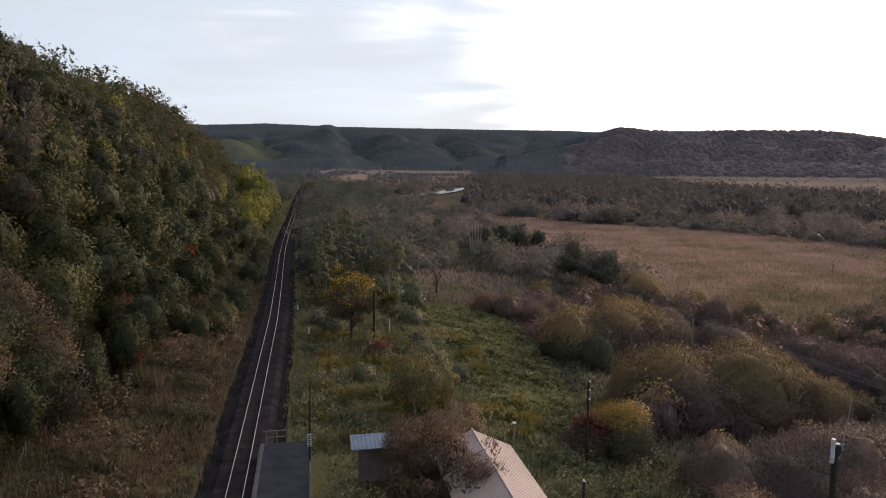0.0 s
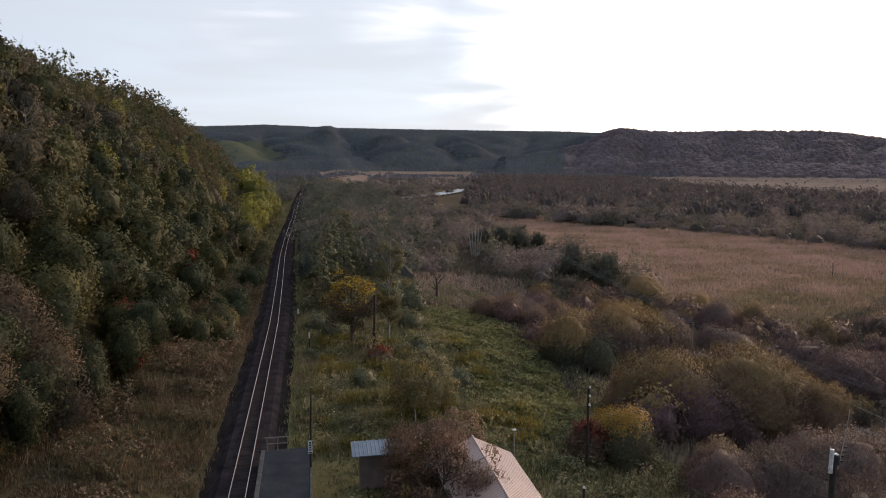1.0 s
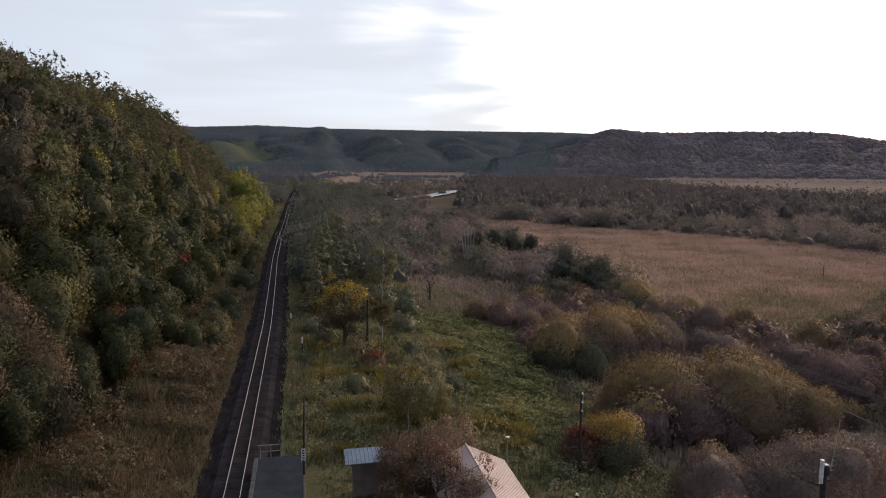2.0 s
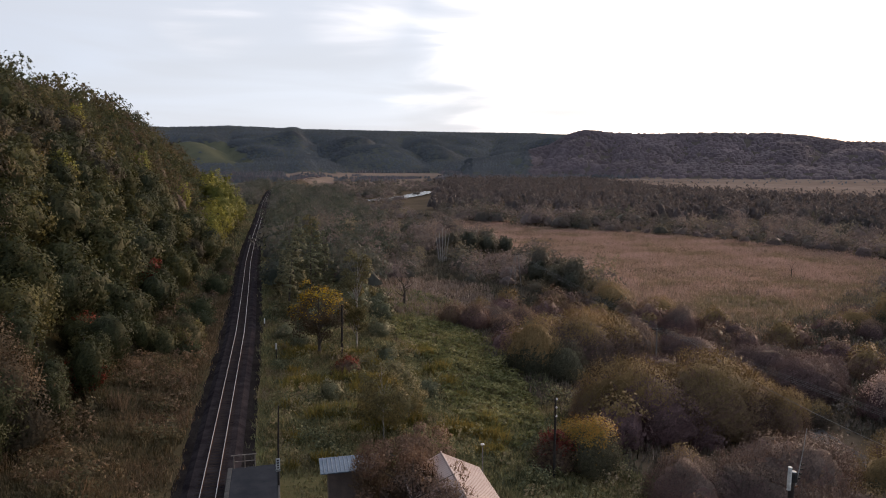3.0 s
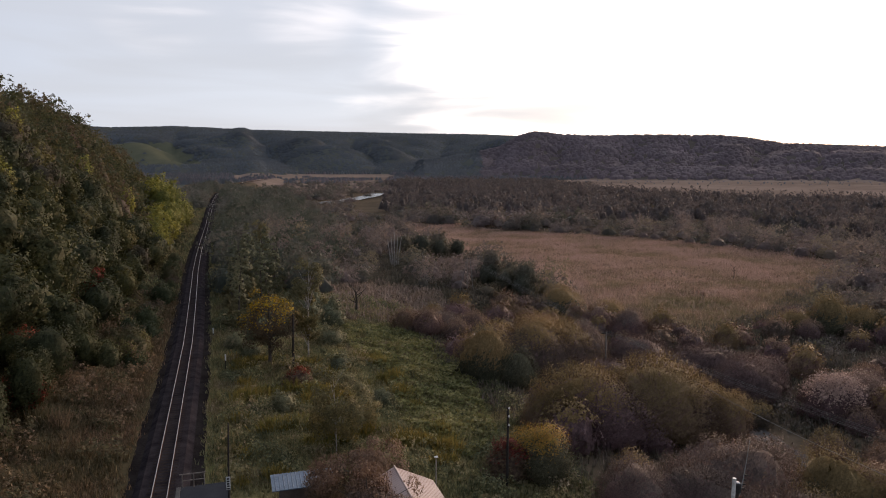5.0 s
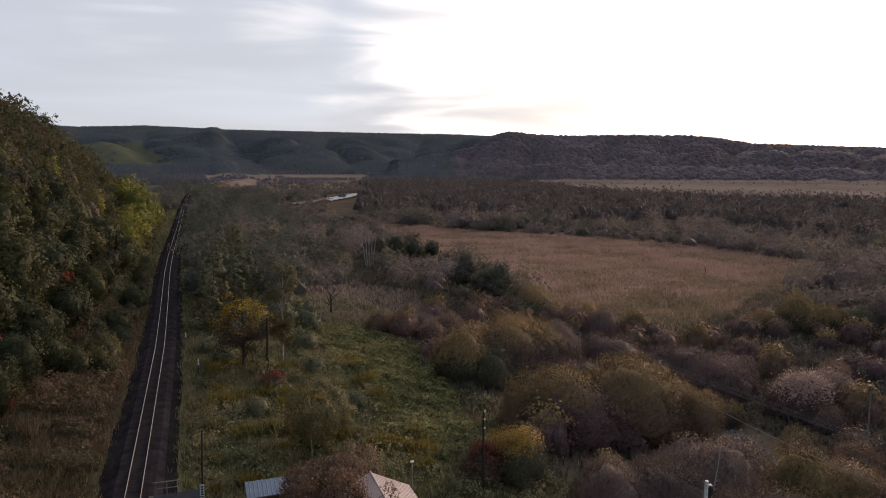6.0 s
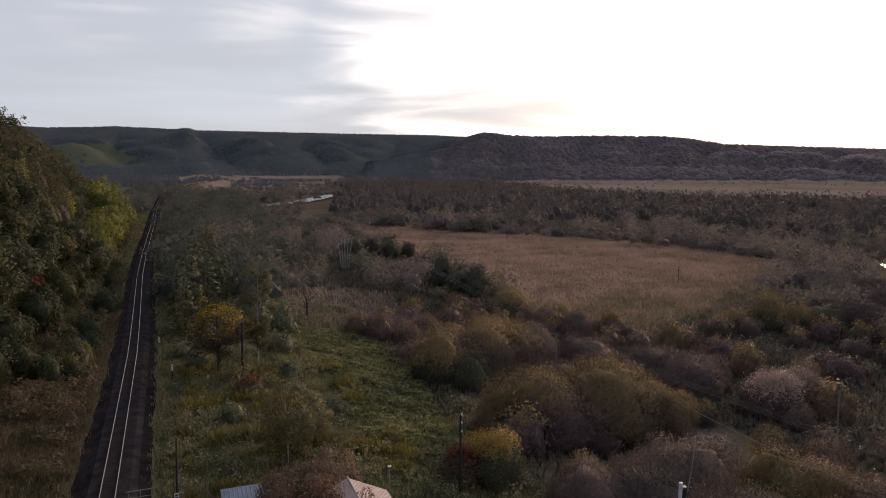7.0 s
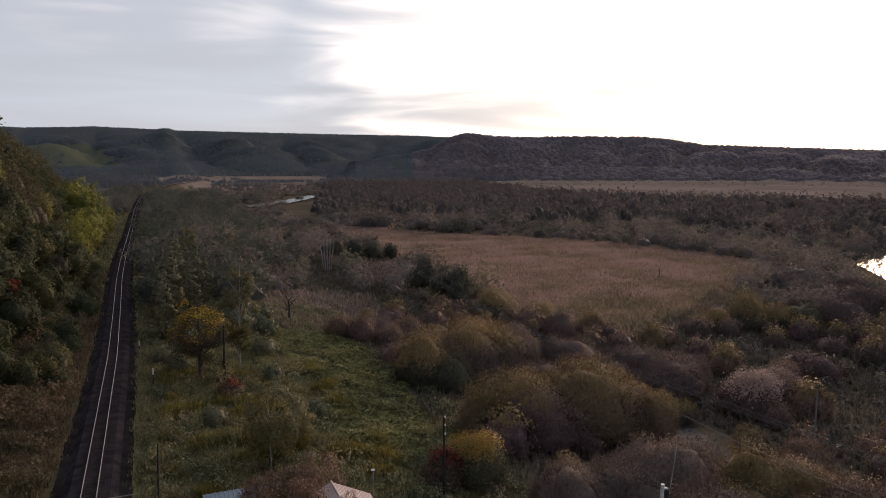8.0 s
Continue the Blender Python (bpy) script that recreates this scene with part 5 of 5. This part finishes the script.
    weed = [tuft(rng, 90, h, r, 0.024) for h, r in ((0.8, 0.9), (0.65, 1.1), (1.0, 0.8))] + [crown(np.random.default_rng(700 + k), 150, 0.15, "bush", (1.0, 0.7, 1.5, 1.2, 0.9)[k], (0.9, 1.2, 1.0, 1.3, 1.4)[k])[::2] for k in range(5)]
    wp = np.stack((rng.uniform(-14, 38, 3400), rng.uniform(46, 150, 3400)), 1)
    wp = wp[~inside(wp[:, 0], wp[:, 1], HERBS) & (np.abs(wp[:, 0]) > 4.6) & ~((wp[:, 0] > 0) & (wp[:, 0] < 8.5) & (wp[:, 1] < 62)) & ~((wp[:, 0] > 11.5) & (wp[:, 0] < 20) & (wp[:, 1] < 52)) & (waves(wp[:, 0], wp[:, 1], 12, 71) > -0.35)]
    wt = np.where(wp[:, 0] < 0, rng.uniform(0.0, 0.15, len(wp)), np.clip(0.34 + 0.3 * waves(wp[:, 0], wp[:, 1], 11, 72) + rng.normal(0, 0.12, len(wp)), 0, 1))
    size = 0.5 + 0.95 * rng.random(len(wp)) ** 2.0
    wt = np.clip(wt, 0, 1)
    lf = wp[:, 0] < 0
    joined("weed_clumps", "clumps of tall weeds and low bushes in the meadow", "plants", np.column_stack((wp, size, wt))[~lf], weed, grass_mat, rng)
    joined("slope_weeds", "dry brown weed clumps on the grassy slope", "plants", np.column_stack((wp, size * 1.25, rng.random(len(wp))))[lf], weed, slope_mat, rng)
    # the rest of the scrub, thinner where the meadow and the reeds lie
    tries = np.stack((rng.uniform(18, 260, 6000), rng.uniform(35, 300, 6000)), 1)
    kept = [(s[0], s[1]) for s in spots + alders]
    for x, y in tries:
        u = x - float(track_x(y))
        if inside(x, y, REED_BED) or inside(x, y, DRY_GRASS) or river_gap(x, y) < 12 or before_river(x, y) or (abs(x - 0.36 * y + 1.5) < 4.5 and 136 < y < 164) or (58.0 < x < 64 and y < 82) or (x < 37 and y < 140) or (x < 31 and y < 150):
            continue
        if (66 < x < 106 and 58 < y < 100 and rng.random() < 0.95) or (34 < x < 80 and 74 < y < 100) or (160 < y < 216 and abs(x - 5.4 - (y - 5.4) * 0.2334) < 5.5):
            continue
        near_by = min((x - a) ** 2 + (y - b) ** 2 for a, b in kept)
        if near_by < (4.2 if y < 140 else 5.3) ** 2:
            continue
        kept.append((x, y))
    rest = kept[len(spots) + len(alders):]
    rest.sort(key=lambda p: math.hypot(p[0] - 5, p[1] - 5))
    low = [plant("willow_shrub", "dense mauve-brown willow shrub in the marsh scrub", "shrub", leaf_shrub, 250 + k, 1500, 0.29, "bush", h, r, group="willow shrubs", tips=(lit_tan, None, lit_olive)[k], tip_share=0.3)
           for k, (h, r) in enumerate(((4.8, 3.6), (4.2, 3.5), (5.2, 3.3)))]
    for x, y in rest[:130]:
        place(low[rng.integers(3)], x, y, rng.uniform(0.6, 0.98))
    shapes = [crown(np.random.default_rng(400 + k), 360, 0.38, "bush" if k < 4 else "broad", (4.4, 3.8, 4.8, 3.4, 6.5, 6.0)[k], (3.4, 3.6, 3.2, 3.0, 2.8, 3.0)[k])[::2] for k in range(6)]
    more = np.array([(x, y, 0.6 + 0.95 * rng.random() ** 1.4, rng.beta(0.9, 0.9)) for x, y in rest[130:]])
    joined("marsh_scrub", "dense brown willow scrub on the marsh", "scrub", more, shapes, leaf_shrub_far, rng, (2.1, 2.5))
    remove(bush + tall + low)
    # knee-high clumps on the open marsh
    clump = [crown(np.random.default_rng(720 + k), 66, 0.26, "bush", (1.3, 0.9, 1.7, 1.1)[k], (1.5, 1.7, 1.3, 1.2)[k])[::2] for k in range(4)] + [tuft(rng, 70, h, 1.2, 0.05) for h in (1.2, 0.9)]
    cp = np.stack((rng.uniform(60, 185, 3200), rng.uniform(40, 150, 3200)), 1)
    cp = cp[~inside(cp[:, 0], cp[:, 1] - 6, REED_BED) & (river_gap(cp[:, 0], cp[:, 1]) > 11) & ~((cp[:, 0] < 66) & (cp[:, 1] < 82)) & (cp[:, 0] + cp[:, 1] > 125) & (cp[:, 0] + cp[:, 1] < 310)]
    joined("marsh_clumps", "low grey-green clumps of marsh weeds and sedge", "plants", np.column_stack((cp, 0.5 + 0.9 * rng.random(len(cp)) ** 2, np.clip(0.45 + 0.28 * waves(cp[:, 0], cp[:, 1], 20, 77) + rng.normal(0, 0.15, len(cp)), 0, 1))), clump, clump_mat, rng)
    mids = [crown(np.random.default_rng(450 + k), 230, 0.45, "bush" if k < 3 else "broad", (4.6, 4.0, 6.2, 5.6, 7.5, 6.5)[k], (3.4, 3.6, 2.8, 3.0, 2.8, 3.0)[k])[::2] for k in range(6)]
    # along the railway, beyond the meadow
    strip = []
    for y in np.arange(150, 700, 5.6):
        w = np.interp(y, (150, 260, 700), (26, 46, 60))
        for u in np.arange(6.5, w, 5.8):
            if inside(u, y, DRY_GRASS) and u > 22:
                continue
            strip.append((float(track_x(y)) + u + rng.uniform(-2, 2), y + rng.uniform(-2, 2), 0.5 + 1.1 * rng.random() ** 1.5, float(np.clip(0.26 + 0.26 * waves(u, y, 30, 93) + rng.normal(0, 0.16), 0, 1))))
        if y > 400:
            for u in np.arange(7, 70, 6.0):
                strip.append((float(track_x(y)) - u + rng.uniform(-2, 2), y + rng.uniform(-2, 2), rng.uniform(0.9, 1.5), rng.beta(1.3, 2.2)))
    joined("trackside_scrub", "dark scrub and young trees along the railway", "scrub", np.array(strip), mids, leaf_track, rng, (1.8, 2.9))
    # the belt of rounded bushes along the reed bed, and the bare alder wood behind it
    small = [crown(np.random.default_rng(500 + k), 180, 0.52, "bush", (4.4, 3.8, 5.0)[k % 3], (4.0, 4.2, 3.8)[k % 3])[::2] for k in range(6)]
    alder = [crown(np.random.default_rng(520 + k), 64, 0.68, "slim" if k % 2 else "broad", (9.6, 8.4, 10.4, 9.0)[k % 4], (2.8, 3.2, 2.7, 3.2)[k % 4])[::2] for k in range(6)]
    shore = [(60, 350), (84, 350), (100, 342), (134, 292), (166, 254), (181, 209), (186, 172), (164, 152), (144, 132), (110, 106)]
    belt, wood = [], []
    for _ in range(11500):
        r, a = math.sqrt(rng.uniform(190 ** 2, 1000 ** 2)), radians(rng.uniform(-2, 66))
        x, y = 5 + r * math.sin(a), 5 + r * math.cos(a)
        if inside(x, y, REED_BED) or inside(x, y, STRAW_FAR) or (inside(x, y, STRAW_LEFT) and rng.random() < 0.4):
            continue
        if river_gap(x, y) < 12 or before_river(x, y) or (x < 230 and y < 300) or x - track_x(y) < 40:
            continue
        gap = line_gap(x, y, shore)
        if a < radians(13 + 1.2 * float(waves(x, y, 130, 95))):
            if rng.random() < 0.55 and not (9.8 < math.degrees(a) < 12.4 and 400 < r < 690):
                belt.append((x, y, rng.uniform(0.5, 1.1), np.clip(0.30 + 0.3 * waves(x, y, 60, 94) + rng.normal(0, 0.2), 0, 1)))
        elif gap < 55:
            if gap < 30 and rng.random() < 0.35:
                continue
            belt.append((x, y, rng.uniform(0.75, 1.3) * (1.6 if gap < 30 else 1.0), np.clip(0.40 + 0.25 * waves(x, y, 40, 91) + rng.normal(0, 0.22), 0, 1)))
        else:
            wood.append((x, y, rng.uniform(0.75, 1.15), np.clip(0.45 + 0.3 * waves(x, y, 70, 92) + rng.normal(0, 0.12), 0, 1)))
    belt += [(127, 637, 0.9, 0.2), (131, 640, 0.8, 0.3), (104, 566, 0.8, 0.3)]
    # rounded bushes on the far bank of the river
    for (ax, ay), (bx, by) in zip(RIVERS[0], RIVERS[0][1:4]):
        for k in range(7):
            f = (k + rng.uniform(0, 0.8)) / 7
            side = 24 + 9 * rng.random()
            q = math.hypot(bx - ax, by - ay)
            belt.append((ax + (bx - ax) * f - side * (by - ay) / q, ay + (by - ay) * f + side * (bx - ax) / q, rng.uniform(1.2, 1.9), rng.uniform(0.0, 0.4)))
    joined("marsh_thicket", "belt of rounded grey-brown marsh bushes", "scrub", np.array(belt), small, leaf_shrub_far, rng, (2.6, 2.8))
    joined("alder_wood", "low wood of bare brown alders on the marsh", "woods", np.array(wood), alder, leaf_alder, rng, (1.9, 6.6))
    rows = [(x, y) for x, y, s, c in wood if 330 < math.hypot(x, y) < 620][:260]
    stems = Geo()
    for x, y in rows:
        z = gz(x, y)
        stems.tube([(x, y, z - 0.2), (x + rng.normal(0, 0.3), y, z + rng.uniform(5, 8))], [0.13, 0.05], 4, False)
    tagged(new("alder_trunks", stems.mesh("alder_trunks", birch_bark)), "pale bare trunks standing in the alder wood", "woods", kind="stuff")


scrub()


def far_woods():
    rng = np.random.default_rng(41)
    n = 62000
    az, r = rng.uniform(-15, 62, n), np.sqrt(rng.uniform(1000 ** 2, 2680 ** 2, n))
    x, y = 5.4 + r * np.sin(np.radians(az)), 5.4 + r * np.cos(np.radians(az))
    h = far_hills(x, y)
    keep = ~((h < 1) & ((inside(x, y, STRAW_FAR) & (rng.random(n) < 0.93)) | (inside(x, y, STRAW_LEFT) & (waves(x, y, 300, 45) + 0.5 * waves(x, y, 90, 46) < np.where(r > 1420, 9.0, 0.35))))) & ~(pasture(x, y) & (rng.random(n) < 0.985))
    keep &= (r < 1760) | (r > 1900) | (h > 1)
    az, r, x, y, h = (v[keep] for v in (az, r, x, y, h))
    brown = (az > 20) & (r < 1700) & (h > 1)
    size = rng.uniform(0.7, 1.15, len(x)) * np.where(h < 1, np.where(inside(x, y, STRAW_FAR), 0.25, np.where(inside(x, y, STRAW_LEFT), 0.5, 0.8)), np.where(r > 2480, 0.75, 1.0))
    tint = 0.22 * rng.beta(1.5, 1.5, len(x)) + 0.08 * waves(x, y, 160, 44) + np.where(brown, 0.70, np.where(h < 1, 0.36, 0.12))
    spots = np.column_stack((x, y, size, np.clip(tint, 0, 1)))
    flat = h < 1
    close = brown & ~flat
    joined("far_woods", "far wooded hills in dull autumn green with haze in the colour", "woods", spots[~flat & ~close], (), hazed_canopy_mat, rng, (9.0, 3.6), ((1.0, -1.1),), slope=0.9)
    joined("brown_woods", "bare brown woods on a far rounded hill", "woods", spots[close], (), hazed_canopy_mat, rng, (6.4, 5.0), ((0.66, 0.72), (1.1, -0.8)), slope=0.9)
    joined("valley_woods", "far green woods on the flat valley floor, greyed in colour by haze", "woods", spots[flat], (), hazed_canopy_mat, rng, (6.0, 9.0), ((0.9, 0.0),), slope=0.5)


far_woods()


# ---- grass, herbs and reeds ----
def blades(name, label, spots, height, width, mat, tint, rng, per=3):
    n = len(spots)
    z = ground(spots[:, 0], spots[:, 1])
    root = np.repeat(np.column_stack((spots, z)), per, 0)
    root[:, :2] += rng.normal(0, 0.16, (n * per, 2))
    h = np.repeat(height, per) * rng.uniform(0.6, 1.25, n * per)
    a = rng.uniform(0, math.pi, n * per)
    w = np.stack((np.cos(a), np.sin(a), np.zeros_like(a)), 1) * (np.repeat(width, per) * rng.uniform(0.6, 1.3, n * per))[:, None]
    tip = root + np.column_stack((rng.normal(0, 0.28, (n * per, 2)) * h[:, None], h))
    tris = np.stack((root - w, root + w, tip), 1)
    t = np.repeat(tint, per) + rng.normal(0, 0.06, n * per)
    nor = unit(np.array((0, 0, 1.0)) + 0.45 * rng.normal(size=(n * per, 3)))
    return tagged(new(name, tri_mesh(name, tris, mat, np.clip(t, 0, 1), nor)), label, "grass", kind="stuff")


def build_grass():
    rng = np.random.default_rng(51)

    def free(p):
        x, y = p[:, 0], p[:, 1]
        u = x - track_x(y)
        ok = (np.abs(u - 0.1) > 3.15 + 0.25 * waves(x, y, 14, 21) + rng.normal(0, 0.3, len(x))) & ~((x > 1.2) & (x < 5.4) & (y < 60.2)) & ~((x > 12.9) & (x < 18.4) & (y < 50.5)) & ~((x > 8.2) & (x < 12.3) & (y > 55.2) & (y < 58))
        return p[ok]

    p = free(np.stack((rng.uniform(-17, 36, 90000), rng.uniform(40, 150, 90000)), 1))
    lush = waves(p[:, 0], p[:, 1], 9, 61)
    left = p[:, 0] < 0
    tint = 0.36 + 0.30 * waves(p[:, 0], p[:, 1], 13, 62) + 0.18 * waves(p[:, 0], p[:, 1], 4, 60)
    h = np.clip(0.45 + 0.28 * lush, 0.18, 1.0) * np.where((p[:, 0] > 5) & (p[:, 0] < 8.2) & (p[:, 1] < 60.5), 0.3, 1)
    wide = np.full(len(p), 0.045)
    blades("meadow_grass", "tall uneven meadow grass and weeds, green and straw-brown", p[~left], h[~left], wide[~left], grass_mat, tint[~left], rng, 3)
    blades("slope_grass", "long dry brown grass on the slope below the woods", p[left], h[left], wide[left], slope_mat, (0.5 + 0.3 * waves(p[:, 0], p[:, 1], 12, 63))[left], rng, 3)
    gold = np.stack((rng.uniform(6, 25, 700), rng.uniform(61, 100, 700)), 1)
    gold = gold[waves(gold[:, 0], gold[:, 1], 10, 73) > 0.3]
    joined("goldenrod", "clumps of yellowing weeds in the meadow", "plants", np.column_stack((gold, rng.uniform(0.7, 1.3, len(gold)), rng.random(len(gold)))), [tuft(rng, 90, 1.0, 0.9, 0.035) for k in range(4)], gold_mat, rng)
    q = np.stack((rng.uniform(-12, 12, 9000), rng.uniform(150, 420, 9000)), 1)
    q = q[(np.abs(q[:, 0] - track_x(q[:, 1])) > 2.9)]
    blades("verge_grass", "rough grass verge along the railway", q, np.full(len(q), 0.8), np.full(len(q), 0.2), grass_mat, 0.35 + 0.2 * waves(q[:, 0], q[:, 1], 20, 64), rng, 3)
    s = np.stack((rng.uniform(18, 130, 36000), rng.uniform(40, 230, 36000)), 1)
    s = s[(s[:, 0] > 34) | (s[:, 1] > 125)]
    s = s[~inside(s[:, 0], s[:, 1] - 8, REED_BED)]
    s = s[~((s[:, 0] > 57) & (s[:, 0] < 66) & (s[:, 1] < 80))]
    blades("marsh_grass", "dull grey-brown sedge between the marsh shrubs", s, np.full(len(s), 1.0), 0.09 + 0.0006 * s[:, 1], sedge_mat, 0.30 + 0.22 * waves(s[:, 0], s[:, 1], 25, 65) + 0.55 * inside(s[:, 0], s[:, 1], DRY_GRASS), rng, 3)
    e = np.stack((rng.uniform(20, 40, 26000), rng.uniform(60, 125, 26000)), 1)
    e = e[inside(e[:, 0], e[:, 1], HERBS)]
    z = ground(e[:, 0], e[:, 1]) + 0.35 + 0.25 * waves(e[:, 0], e[:, 1], 5, 66) + rng.uniform(0, 0.3, len(e))
    nor = unit(np.array((0, 0, 1.0)) + 0.55 * rng.normal(size=(len(e), 3)))
    tr = leaf_tris(np.column_stack((e, z)), nor, 0.34, rng)
    tagged(new("herb_patch", tri_mesh("herb_patch", tr, herb_mat, np.clip(0.5 + 0.3 * waves(e[:, 0], e[:, 1], 10, 67), 0, 1))), "bright green patch of broad-leaved herbs", "plants", kind="stuff")
    d = np.stack((rng.uniform(66, 190, 110000), rng.uniform(88, 350, 110000)), 1)
    stray = rng.normal(0, 3.5, (len(d), 2)) + 5 * np.stack((waves(d[:, 0], d[:, 1], 22, 74), waves(d[:, 0], d[:, 1], 22, 75)), 1)
    d = d[inside(d[:, 0] + stray[:, 0], d[:, 1] + stray[:, 1], REED_BED)]
    shore = waves(d[:, 0], d[:, 1], 45, 68)
    tint = 0.66 + 0.2 * shore + 0.16 * waves(d[:, 0], d[:, 1], 9, 69) + 0.16 * waves(d[:, 0] * 0.4, d[:, 1], 16, 78) - 0.45 * sstep(175, 112, d[:, 1] + 10 * waves(d[:, 0], d[:, 1], 30, 76))
    blades("reed_bed", "wide bed of dry pinkish-brown reeds", d, np.full(len(d), 0.85) + 0.2 * shore, np.full(len(d), 0.075), reed_mat, tint, rng, 3)


build_grass()
